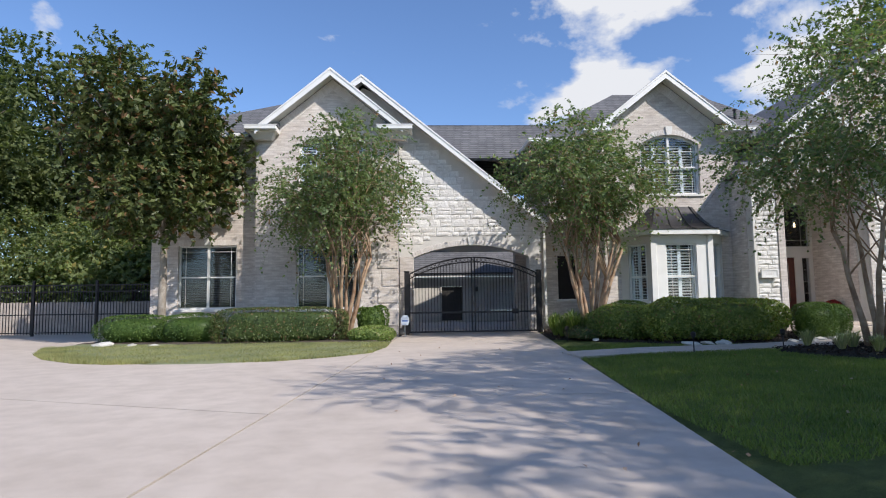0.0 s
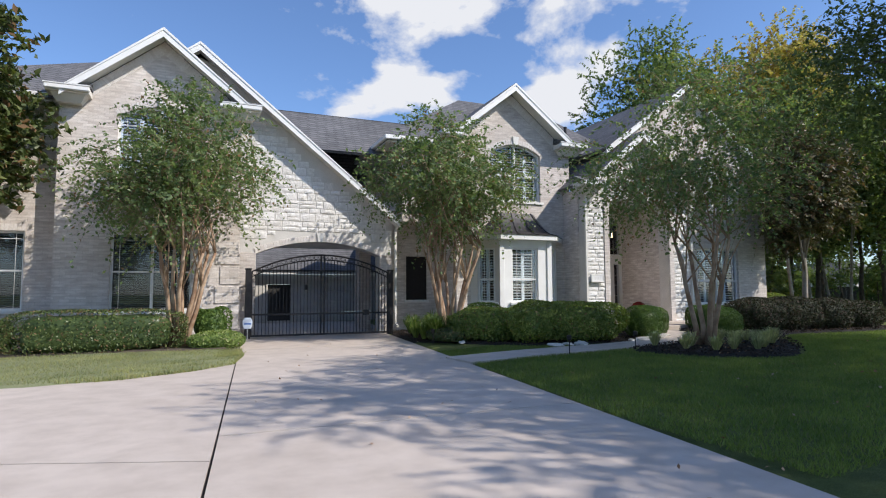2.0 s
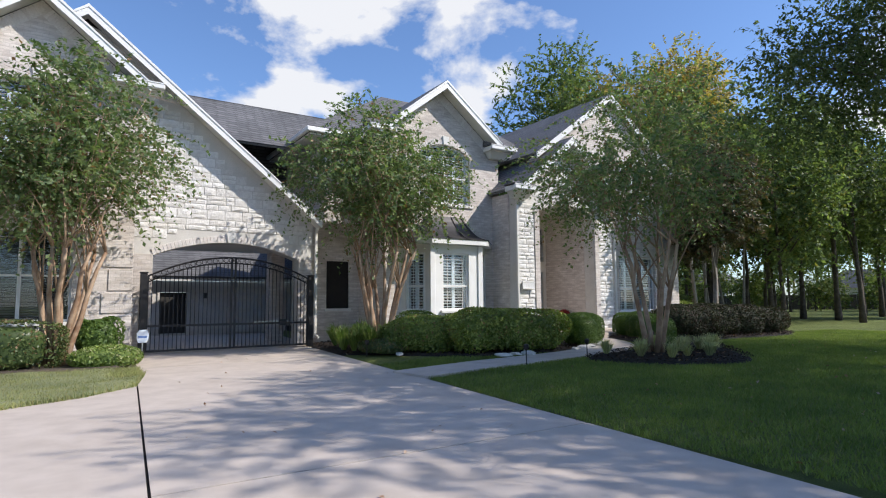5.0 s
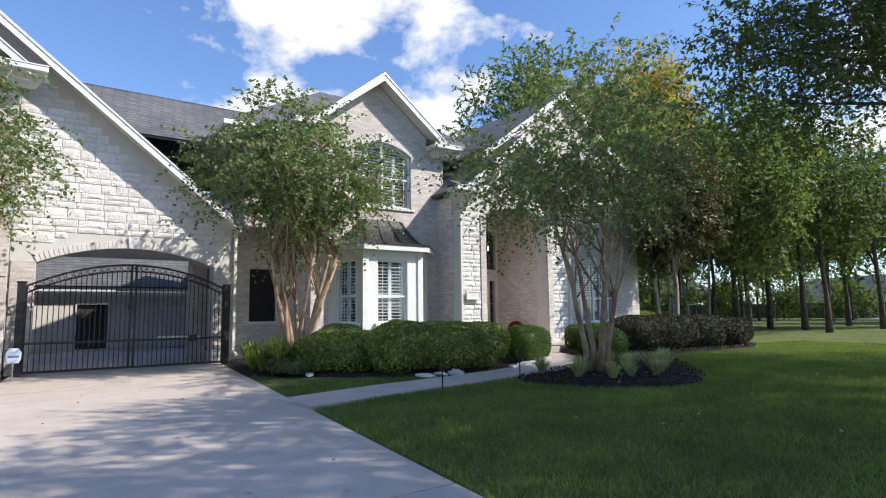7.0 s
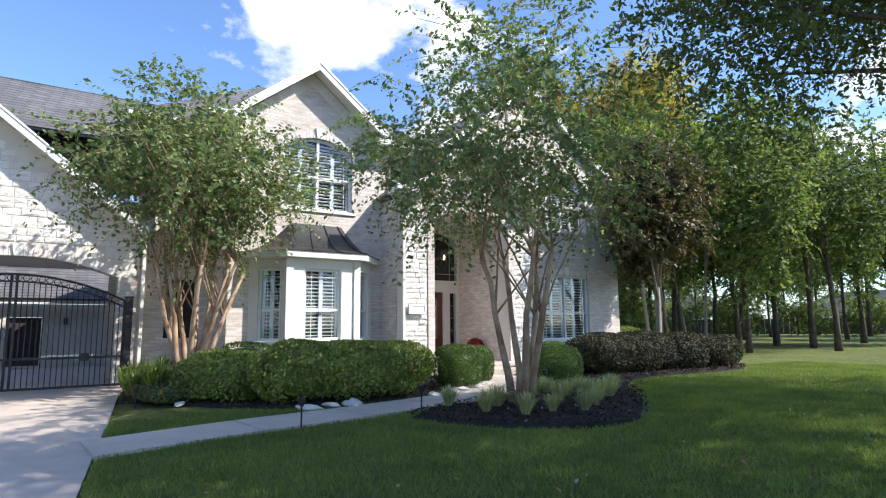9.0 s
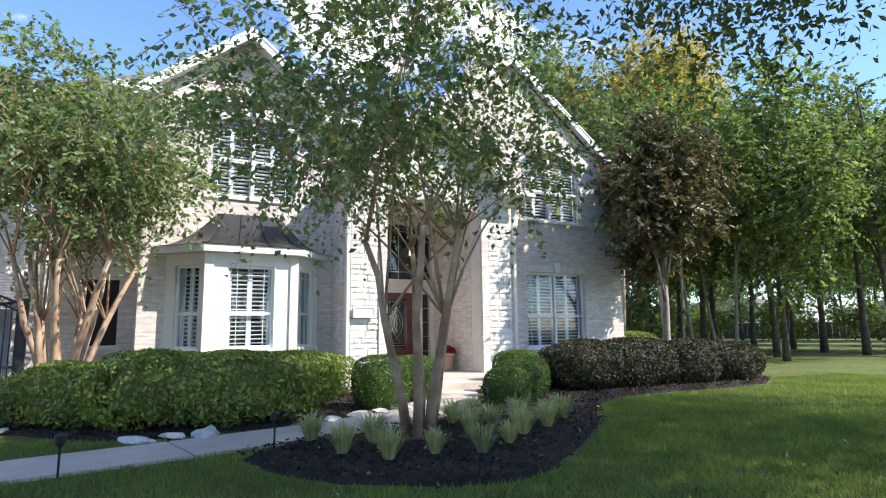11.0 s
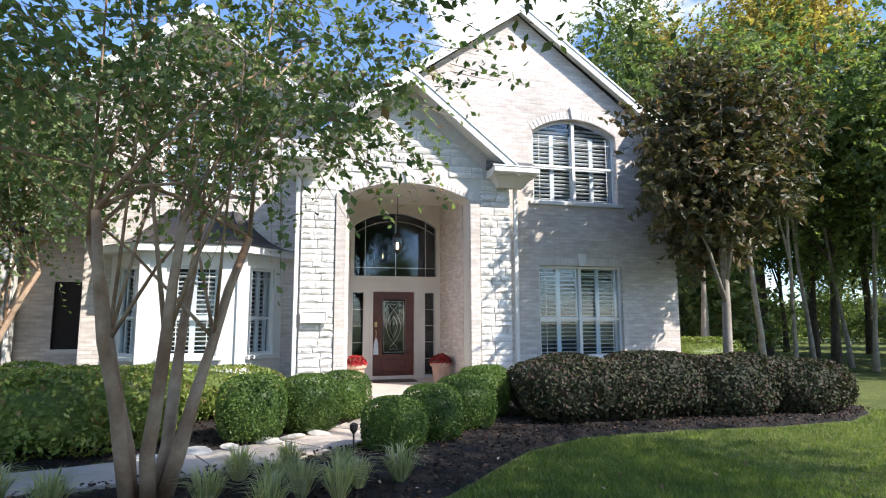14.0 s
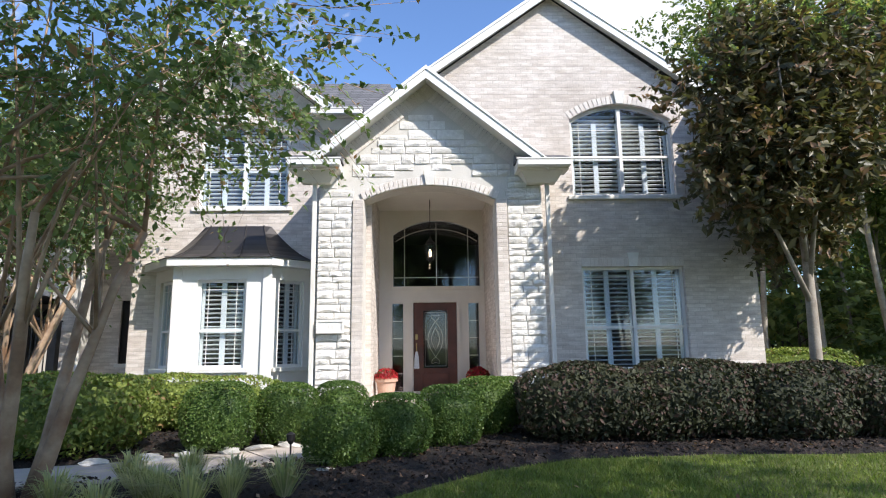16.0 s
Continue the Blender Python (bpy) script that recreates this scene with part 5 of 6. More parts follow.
def crown_points(rng, blobs, n_twigs, per, length, droop, shell=0.5):
    """Leaf places along many short twigs in the crown's lobes."""
    vol = np.array([r[0] * r[1] * r[2] for _, r in blobs])
    pick = rng.choice(len(blobs), n_twigs, p=vol / vol.sum())
    c = np.array([b[0] for b in blobs])[pick]
    r = np.array([b[1] for b in blobs])[pick]
    d = rng.normal(size=(n_twigs, 3))
    d /= np.linalg.norm(d, axis=1)[:, None]
    rad = rng.random(n_twigs) ** shell
    start = c + d * r * rad[:, None] * 0.92
    way = d * 0.8 + rng.normal(size=(n_twigs, 3)) * 0.5 + np.array([0, 0, 0.15])
    way /= np.linalg.norm(way, axis=1)[:, None]
    ln = length * (0.5 + rng.random(n_twigs))
    s = (np.arange(per) + 0.5) / per
    p = start[:, None, :] + way[:, None, :] * (ln[:, None] * s[None, :])[:, :, None]
    p[:, :, 2] -= droop * (ln[:, None] * s[None, :]) ** 2
    p += rng.normal(size=p.shape) * 0.025
    nrm = np.repeat((d * 0.5 + np.array([0, 0, 0.7]))[:, None, :], per, axis=1)
    return p.reshape(-1, 3), nrm.reshape(-1, 3), start, start + way * ln[:, None] - np.array([0, 0, 1.0]) * (droop * ln ** 2)[:, None]


def twig_mesh(name, a, b, r, mat, parent):
    """Thin three-sided twigs from a to b."""
    n = len(a)
    d = b - a
    u = np.cross(d, np.array([0.3, 0.9, 0.2]))
    u /= np.linalg.norm(u, axis=1)[:, None] + 1e-9
    v = np.cross(d, u)
    v /= np.linalg.norm(v, axis=1)[:, None] + 1e-9
    vs = []
    for k in range(3):
        vs.append(a + r * (math.cos(k * math.tau / 3) * u + math.sin(k * math.tau / 3) * v))
    vs.append(b)
    allv = np.stack(vs, 1).reshape(-1, 3)
    base = np.arange(n)[:, None] * 4
    tris = np.concatenate([base + np.array([[k, (k + 1) % 3, 3]]) for k in range(3)], 1).reshape(-1, 3)
    return raw_mesh(name, allv, tris, mat, parent)


def sprays(rng, blobs, t, leaf, n=75, per=34):
    """Long leafy shoots that arch out and droop from the rim of the crown."""
    c0, r0 = np.array(blobs[0][0]), np.array(blobs[0][1]) / 0.62
    a = rng.uniform(0, math.tau, n)
    h = rng.uniform(-0.75, 0.35, n)
    k = np.sqrt(1 - h * h) * rng.uniform(0.55, 0.8, n)
    start = c0 + np.stack([np.cos(a) * k * r0[0], np.sin(a) * k * r0[1], h * r0[2] * 0.8], 1)
    out = np.stack([np.cos(a), np.sin(a), rng.uniform(0.1, 0.6, n)], 1)
    ln = rng.uniform(0.8, 1.35, n)
    s = (np.arange(per) + 0.5) / per
    d = ln[:, None] * s[None, :]
    p = start[:, None, :] + out[:, None, :] * d[:, :, None]
    p[:, :, 2] -= 0.62 * d ** 2
    shoot = p[:, ::4, :]
    tagged(twig_mesh("shoot", shoot[:, :-1].reshape(-1, 3), shoot[:, 1:].reshape(-1, 3), 0.006, M_CRAPE, t), "", "", "", "stuff")
    p = p + rng.normal(size=p.shape) * 0.03
    nrm = np.tile(np.array([0, 0, 1.0]), (n * per, 1)) + rng.normal(size=(n * per, 3)) * 0.3
    tagged(leaf_object("spray", L_CRAPE, p.reshape(-1, 3), nrm, leaf * 0.95, rng, t, 0.55), "", "", "", "stuff")


def crape_myrtle(base, blobs, seed, label, stems=8, spread=0.95, fork=2.3, twigs=900, per=15, leaf=0.075, stem_r=0.052):
    rng = np.random.default_rng(seed)
    t = empty("crape_myrtle", label, "tree", "", "crape myrtles")
    t.location = base
    b = Vector(base)
    ends = []
    for k in range(stems):
        a = k * math.tau / stems + rng.uniform(-0.3, 0.3)
        out = spread * rng.uniform(0.45, 1.1)
        pts = []
        r = []
        for i in range(6):
            s = i / 5
            rad = 0.13 + out * (s ** 1.15)
            pts.append((rad * math.cos(a + 0.25 * s) + rng.normal() * 0.018, rad * math.sin(a + 0.25 * s) + rng.normal() * 0.018, -0.05 + fork * s * rng.uniform(0.97, 1.03)))
            r.append(stem_r * (1.25 - 0.62 * s) * rng.uniform(0.9, 1.1))
        part("stem", pipe(pts, r, 8), M_CRAPE, t, smooth=True)
        ends.append((Vector(pts[-1]), r[-1]))
        if k % 2 == 0:
            ends.append((Vector(pts[3]), r[3] * 0.7))
    for e, r in ends:
        for _ in range(3):
            c, rr = blobs[rng.integers(len(blobs))]
            goal = Vector(c) - b + Vector(rng.normal(size=3)) * 0.45 * min(rr)
            if goal.z < e.z + 0.25:
                goal.z = e.z + 0.35
            mid = e.lerp(goal, 0.5) + Vector((0, 0, 0.18))
            add_bm = pipe([e, e.lerp(mid, 0.5) + Vector((0, 0, 0.08)), mid, goal], [r * 0.68, r * 0.48, r * 0.34, 0.006], 6)
            part("branch", add_bm, M_CRAPE, t, smooth=True)
    blobs_l = [((c[0] - base[0], c[1] - base[1], c[2] - base[2]), r) for c, r in blobs]
    p, n, a0, b0 = crown_points(rng, blobs_l, twigs, per, 0.72, 0.50)
    leaf_object("crown", L_CRAPE, p, n, leaf, rng, t, 0.58)
    twig_mesh("twig", a0, b0, 0.006, M_CRAPE, t)
    sprays(rng, blobs_l, t, leaf)
    return t


def lobes(centre, size, n, seed, small=0.55, flat=1.0):
    """Several overlapping lobes that fill an uneven crown."""
    rng = np.random.default_rng(seed)
    out = [(tuple(centre), tuple(0.62 * s for s in size))]
    for _ in range(n):
        d = rng.normal(size=3)
        d /= np.linalg.norm(d)
        k = small * rng.uniform(0.65, 1.1)
        c = [centre[i] + d[i] * size[i] * (1 - k * 0.8) for i in range(3)]
        out.append((tuple(c), tuple(size[i] * k for i in range(3))))
    return out


crape_myrtle((-2.65, 16.4, 0.05), lobes((-2.7, 16.4, 4.35), (2.25, 1.9, 1.85), 16, 3, 0.46), 11, "multi-stemmed crape myrtle with green leaves by the brick gable", 8, 0.8, 2.3, 1350, 16, 0.10)
crape_myrtle((4.15, 16.1, 0.06), lobes((4.05, 16.0, 4.5), (2.35, 1.9, 1.7), 16, 5, 0.46), 12, "multi-stemmed crape myrtle with tan trunks beside the gateway", 10, 0.85, 2.5, 1350, 16, 0.098)
crape_myrtle((8.03, 10.82, 0.12), lobes((7.85, 10.8, 4.35), (2.85, 2.5, 1.85), 20, 8, 0.42), 13, "multi-stemmed crape myrtle standing in dark mulch", 5, 0.66, 2.3, 1080, 16, 0.086, 0.052)


def leafy_tree(name, base, height, trunk_r, blobs, seed, label, leaf_mat, bark, twigs, per, leaf, lean=(0.0, 0.0), limbs=9, shell=0.45, first=0.35, aspect=0.5, droop=0.25, length=0.7, group=""):
    """A single-trunked tree: trunk, limbs and a crown of leaves."""
    rng = np.random.default_rng(seed)
    t = empty(name, label, "tree", "", group)
    t.location = base
    pts, rr = [], []
    for i in range(8):
        s = i / 7
        pts.append((lean[0] * s + rng.normal() * 0.03 * height / 8, lean[1] * s + rng.normal() * 0.03 * height / 8, -0.1 + height * s))
        rr.append(trunk_r * (1.35 if i == 0 else 1.0) * (1 - 0.78 * s))
    part("trunk", pipe(pts, rr, 10), bark, t, smooth=True)
    bl = [((c[0] - base[0], c[1] - base[1], c[2] - base[2]), r) for c, r in blobs]
    for k in range(limbs):
        s = first + (0.95 - first) * k / max(limbs - 1, 1)
        i = min(int(s * 7), 6)
        e = Vector(pts[i]).lerp(Vector(pts[i + 1]), s * 7 - i)
        c, r = bl[(k + 1) % len(bl)]
        goal = Vector(c) + Vector(rng.normal(size=3)) * 0.3 * min(r)
        if goal.z < e.z:
            goal.z = e.z + 0.3
        mid = e.lerp(goal, 0.5) + Vector((0, 0, 0.08 * (goal - e).length))
        w = trunk_r * (1 - 0.78 * s) * 0.62
        add_bm = pipe([e, mid, goal], [w, w * 0.6, 0.012], 6)
        part("limb", add_bm, bark, t, smooth=True)
    p, n, a0, b0 = crown_points(rng, bl, twigs, per, length, droop, shell)
    leaf_object("crown", leaf_mat, p, n, leaf, rng, t, aspect)
    return t


leafy_tree("magnolia", (-7.85, 17.0, 0.05), 7.6, 0.13, lobes((-7.85, 16.9, 5.7), (2.65, 2.2, 3.0), 18, 21, 0.42), 31, "dense southern magnolia with glossy leaves beside the brick wing", L_MAGNOLIA, M_PALEBARK, 2300, 12, 0.21, limbs=14, aspect=0.45, droop=0.05, length=0.45)
leafy_tree("magnolia", (17.9, 15.5, 0.08), 6.6, 0.11, lobes((17.65, 15.5, 4.9), (2.3, 2.0, 2.25), 18, 22, 0.40), 32, "dark bronze-leaved magnolia at the corner of the house", L_PURPLE, M_PALEBARK, 2400, 12, 0.18, limbs=14, aspect=0.42, droop=0.05, length=0.45, first=0.30)
# the big oak beside the path that shades lawn and drive
leafy_tree("live_oak", (11.2, -0.6, 0.04), 9.0, 0.34, lobes((10.75, 0.7, 8.2), (5.3, 5.9, 3.0), 22, 23, 0.36), 33, "large spreading oak shading the front lawn", L_OAK, M_BARK, 8200, 14, 0.13, (-0.6, 0.8), 18, 0.6, 0.3, 0.45, 0.35, 0.8)
leafy_tree("live_oak", (12.9, 3.2, 0.04), 7.0, 0.20, [((8.4, 8.0, 5.3), (1.1, 0.9, 0.9)), ((8.9, 7.6, 5.2), (1.3, 1.0, 1.2)), ((10.6, 8.4, 5.2), (1.4, 1.0, 1.3)), ((8.9, 6.9, 5.9), (1.6, 1.2, 1.4)), ((10.5, 6.6, 6.2), (1.8, 1.3, 1.7)), ((12.2, 6.8, 6.6), (2.0, 1.6, 1.9)), ((13.6, 5.4, 7.2), (2.0, 1.8, 1.8)), ((11.6, 4.2, 7.6), (2.0, 1.8, 1.6))], 35, "leaning oak whose branches hang over the lawn", L_OAK, M_BARK, 3000, 14, 0.10, (-0.4, 0.6), 12, 0.5, 0.4, 0.45, 0.45, 0.7)
# out-of-view oak, added and placed only to shade the right of the lawn
leafy_tree("live_oak", (19.8, 2.4, 0.04), 9.5, 0.30, lobes((19.3, 3.4, 8.6), (5.0, 4.4, 3.2), 16, 24, 0.4), 34, "large unseen oak added to shade the right of the lawn", L_OAK, M_BARK, 3000, 14, 0.12, (-0.3, 0.5), 14, 0.6, 0.35, 0.45, 0.3, 0.8)


def woods():
    """Trees of the grove to the side and behind the house, plus an unseen row far in front."""
    rng = np.random.default_rng(77)
    kinds = []
    for k, (mat, label) in enumerate(((L_WOOD, "tall slender woodland tree"), (L_OAK, "tall dark green woodland tree"), (L_WOOD, "tall leafy woodland tree with a bare trunk"))):
        c = (0, 0, 7.0 + k * 0.5)
        kinds.append(leafy_tree("woodland_tree", (0, 0, 0), 10.5 + k, 0.12 + 0.02 * k, lobes(c, (3.3, 3.3, 4.9), 16, 40 + k, 0.38), 50 + k, label, mat, M_BARK, 850, 12, 0.225, (rng.uniform(-0.5, 0.5), rng.uniform(-0.5, 0.5)), 12, 0.5, 0.3, 0.55, 0.2, 0.9, "grove trees"))
    spots = [(26.5, 17.4), (30.5, 15.6), (33.5, 18.0), (28.0, 22.0), (31.5, 26.0), (35.0, 20.5), (38.5, 24.0), (34.0, 30.0), (27.0, 31.0), (42.0, 19.0), (45.0, 28.0), (39.0, 33.0), (50.0, 23.0), (31.0, 37.0), (47.0, 36.0), (55.0, 31.0), (37.0, 15.5), (44.0, 13.0), (29.0, 19.2), (52.0, 16.0), (26.0, 36.0), (42.0, 42.0), (33.0, 22.8), (36.5, 27.5), (58.0, 40.0), (62.0, 26.0), (27.5, 27.8)]
    spots += [(62 + 9 * (k % 4) + 3 * math.sin(k), -6 + 7.5 * k / 1.6) for k in range(18)] + [(-30 + 7 * k, 62 + 4 * math.sin(2 * k)) for k in range(5)] + [(20 + 6.5 * k, 52 + 5 * math.sin(3 * k)) for k in range(7)]
    # unseen row behind the camera, added to block low sky from window reflections
    spots += [(-40 + 10 * k, -27 - 3 * math.sin(2.3 * k)) for k in range(9)]
    for i, (x, y) in enumerate(spots):
        s = rng.uniform(0.85, 1.15) * (0.85 if y < 18 and x < 50 else 1.05)
        m = pose(x, y, 0.04, 0, 0, rng.uniform(0, 360)) @ Matrix.Diagonal((s, s, s * rng.uniform(0.9, 1.1), 1))
        if i < 3:
            kinds[i].matrix_basis = m
        else:
            src = kinds[i % 3]
            cp = copy_thing(src, pose(x, y, 0.04, 0, 0, rng.uniform(0, 360)))
            cp.scale = (s, s, s)


woods()


def thicket():
    """Low leafy growth between the far trunks."""
    rng = np.random.default_rng(5)
    src = leafy_tree("thicket_bush", (0, 0, 0), 2.6, 0.06, lobes((0, 0, 1.7), (3.4, 2.4, 1.8), 12, 91, 0.42), 92, "leafy dark green undergrowth between the trees", L_WOOD, M_BARK, 430, 11, 0.25, (0, 0), 8, 0.5, 0.2, 0.5, 0.2, 0.7, "undergrowth")
    spots = [(22.5, 23.0), (26.0, 29.5), (30.0, 31.0), (35.0, 34.0), (40.0, 37.0), (46.0, 39.0), (52.0, 38.0), (57.0, 36.0), (62.0, 32.0), (66.0, 27.0), (33.0, 38.0), (22.0, 33.0), (28.0, 36.0), (70.0, 20.0), (71.0, 12.0), (44.0, 46.0), (56.0, 46.0), (66.0, 40.0), (-12.5, 25.0), (-16.5, 25.5), (-20.5, 26.0), (-24.5, 25.0), (-28.0, 23.0), (-32.0, 20.0), (-11.5, 30.0)]
    for i, (x, y) in enumerate(spots):
        m = pose(x, y, 0.03, 0, 0, rng.uniform(0, 360))
        if i == 0:
            src.matrix_basis = m
        else:
            s = rng.uniform(0.8, 1.25)
            copy_thing(src, m).scale = (s, s, s)


thicket()
for fx, fy, fw, turn in ((88, 62, 16, 25), (96, 38, 18, 10)):
    hs = empty("distant_house", "low distant house with a grey roof", "house", "", "distant houses")
    hs.matrix_basis = pose(fx, fy, 0.03, 0, 0, turn + 60)
    part("wall", boxes((-fw / 2, fw / 2, -4, 4, 0, 2.8)), M_SURROUND, hs)
    part("roof", loft([(-fw / 2 - 0.5, -4.6, 2.8), (fw / 2 + 0.5, -4.6, 2.8), (fw / 2 + 0.5, 4.6, 2.8), (-fw / 2 - 0.5, 4.6, 2.8)], [(-fw / 2 + 3, -0.1, 5.6), (fw / 2 - 3, -0.1, 5.6), (fw / 2 - 3, 0.1, 5.6), (-fw / 2 + 3, 0.1, 5.6)]), M_SHINGLE, hs)
    for k in range(4):
        part("window", boxes((-fw / 2 + 2 + k * 3.6, -fw / 2 + 3.2 + k * 3.6, -4.06, -4.002, 0.9, 2.2)), M_TRIM, hs)
far_fence = empty("far_board_fence", "brown board fence across the far garden", "fence")
far_fence.matrix_basis = pose(66, 44, 0.03, 0, 0, 115)
for k in range(90):
    part("board", boxes((-27 + k * 0.6, -26.42 + k * 0.6, 0, 0.03, 0, 1.7)), M_BARK, far_fence)
bed("road_far", [(40, 6), (46, 5.4), (75, 26), (120, 48), (120, 52), (73, 30)], M_CONCRETE, 0.05, "pale far road beyond the trees", "road", cuts=1)
slim = leafy_tree("slender_tree", (20.6, 19.6, 0.04), 8.5, 0.085, lobes((20.6, 19.6, 7.2), (1.8, 1.8, 2.6), 10, 93, 0.42), 94, "slender pale-trunked tree beyond the house corner", L_WOOD, M_PALEBARK, 380, 12, 0.17, (0.5, 0.2), 9, 0.5, 0.45, 0.5, 0.2, 0.7, "slender trees")
slim_rng = np.random.default_rng(8)
for x, y in ((21.6, 20.6), (22.3, 19.2), (23.0, 21.4), (21.0, 22.4), (24.2, 20.0), (22.0, 23.6), (24.8, 22.2), (25.6, 20.6), (23.4, 24.2), (26.6, 19.4), (20.2, 21.0), (27.6, 21.0)):
    s = slim_rng.uniform(0.8, 1.1)
    copy_thing(slim, pose(x, y, 0.03, slim_rng.uniform(-5, 5), slim_rng.uniform(-5, 5), slim_rng.uniform(0, 360))).scale = (s, s, s)
leafy_tree("autumn_tree", (28.8, 26.0, 0.05), 16.0, 0.28, lobes((29.0, 26.0, 12.6), (5.2, 4.6, 5.4), 20, 61, 0.36), 62, "tall tree turning brown and yellow behind the house", L_AUTUMN, M_BARK, 2500, 12, 0.20, (0, 0), 16, 0.5, 0.3, 0.6, 0.15, 0.9)
leafy_tree("autumn_tree", (26.5, 31.5, 0.05), 16.0, 0.28, lobes((26.8, 31.5, 13.6), (6.0, 5.0, 5.6), 18, 63, 0.36), 64, "tall green tree rising behind the roof", L_WOOD, M_BARK, 2400, 12, 0.22, (0, 0), 16, 0.5, 0.3, 0.6, 0.15, 0.9)
for bx, by, h, sd in ((-16.5, 28.0, 14.5, 71), (-21.0, 23.5, 13.0, 73), (-13.2, 32.0, 12.5, 74), (-28.0, 29.0, 14.5, 75), (-24.0, 33.0, 15.0, 76)):
    leafy_tree("oak", (bx, by, 0), h * 0.8, 0.28, lobes((bx, by, h * 0.58), (4.8, 4.2, h * 0.40), 16, sd, 0.40), sd + 9, "large green oak behind the side fence", L_OAK, M_BARK, 1900, 12, 0.26, (0, 0), 14, 0.5, 0.25, 0.5, 0.3, 0.9, "oaks behind the fence")
leafy_tree("oak", (-14.0, 25.5, 0), 3.4, 0.14, lobes((-14.5, 25.5, 3.0), (5.4, 2.0, 2.8), 14, 81, 0.4), 82, "low leafy tree behind the side fence", L_WOOD, M_BARK, 3000, 12, 0.17, (0, 0), 12, 0.5, 0.25, 0.5, 0.3, 0.6)


def super_shell(rng, n, half, power, wob, seed):
    """Points and normals on a rounded box, uneven like clipped foliage."""
    d = rng.normal(size=(n, 3))
    d /= np.linalg.norm(d, axis=1)[:, None]
    d[:, 2] = np.where(d[:, 2] < -0.75, -d[:, 2], d[:, 2])
    k = (np.abs(d) ** power).sum(1) ** (-1 / power)
    p = d * k[:, None]
    ph = seed * 1.7
    bumpy = 1 + wob * (np.sin(p[:, 0] * half[0] * 3.1 + ph) * np.sin(p[:, 1] * half[1] * 3.7 + 2 * ph) + 0.6 * np.sin(p[:, 2] * half[2] * 5 + p[:, 0] * half[0] * 6 + ph))
    nrm = np.sign(p) * np.abs(p) ** (power - 1)
    nrm /= np.linalg.norm(nrm, axis=1)[:, None] + 1e-9
    return p * np.array(half) * bumpy[:, None], nrm


def hedge(name, centre, length, width, height, turn, label, mat, n, leaf, seed, power=4.0, wob=0.03, group=""):
    """A clipped shrub: a twiggy inner body and a coat of leaves."""
    rng = np.random.default_rng(seed)
    t = empty(name, label, "hedge" if length > 1.5 else "shrub", "", group)
    g0 = gz(*centre)
    t.matrix_basis = pose(centre[0], centre[1], g0, 0, 0, turn)
    half = (length / 2, width / 2, height / 2)
    bm = bmesh.new()
    bmesh.ops.create_icosphere(bm, subdivisions=4, radius=1.0)
    for v in bm.verts:
        d = np.array(v.co)
        k = (np.abs(d) ** power).sum() ** (-1 / power)
        q = d * k * np.array(half) * 0.80
        q *= 1 + 0.05 * noise.noise(Vector(q * 3.0) + Vector((seed, 0, 0)))
        v.co = Vector(q) + Vector((0, 0, height / 2 - 0.02))
    part("body", bm, mat, t, smooth=True)
    p, nr = super_shell(rng, n, half, power, wob, seed)
    p = p * (0.93 + 0.09 * rng.random(n))[:, None]
    p[:, 2] += height / 2
    p[:, 2] = np.maximum(p[:, 2], 0.02)
    leaf_object("foliage", mat, p, nr, leaf, rng, t, 0.55, 0.25, 0.8)
    return t


hedge("hedge", (-4.25, 16.0), 3.5, 1.3, 0.95, 3, "clipped dark green box hedge in front of the windows", L_HOLLY, 9000, 0.055, 1, 5.0, 0.02)
hedge("hedge", (-8.3, 16.6), 2.2, 1.5, 0.80, 4, "low rounded green hedge under the magnolia", L_BOX, 5000, 0.045, 2, 2.6, 0.03, "low hedges")
hedge("hedge", (-6.7, 16.3), 1.8, 1.4, 0.82, 4, "low rounded green hedge under the magnolia", L_BOX, 4000, 0.045, 3, 2.6, 0.03, "low hedges")
hedge("shrub", (-1.85, 15.9), 1.3, 1.2, 0.42, 0, "low bright green ground cover by the drive", L_LIRIOPE, 2500, 0.06, 4, 2.4, 0.06)
hedge("shrub", (-1.95, 17.2), 1.0, 0.8, 1.05, 0, "loose upright green shrub at the wall", L_BOX, 2200, 0.07, 5, 2.2, 0.25)
hedge("hedge", (6.2, 13.6), 3.3, 1.8, 1.0, -4, "broad rounded green hedge in front of the bay window", L_HEDGE, 14000, 0.068, 6, 3.0, 0.08)
hedge("hedge", (4.55, 14.5), 2.0, 1.5, 0.86, -32, "lower rounded end of the hedge beside the gateway", L_HEDGE, 7500, 0.068, 60, 2.6, 0.08)
hedge("hedge", (7.3, 15.7), 3.6, 1.2, 0.88, 0, "clipped green hedge under the bay window", L_HEDGE, 8000, 0.058, 7, 3.2, 0.06)
hedge("shrub", (5.2, 16.0), 1.3, 1.0, 0.95, 0, "rounded green shrub beside the bay window", L_BOX, 2600, 0.05, 8, 2.6, 0.05)
hedge("shrub", (3.75, 14.9), 1.3, 1.3, 0.38, 0, "low spreading ground cover at the drive edge", L_HOLLY, 2500, 0.05, 9, 2.4, 0.06)
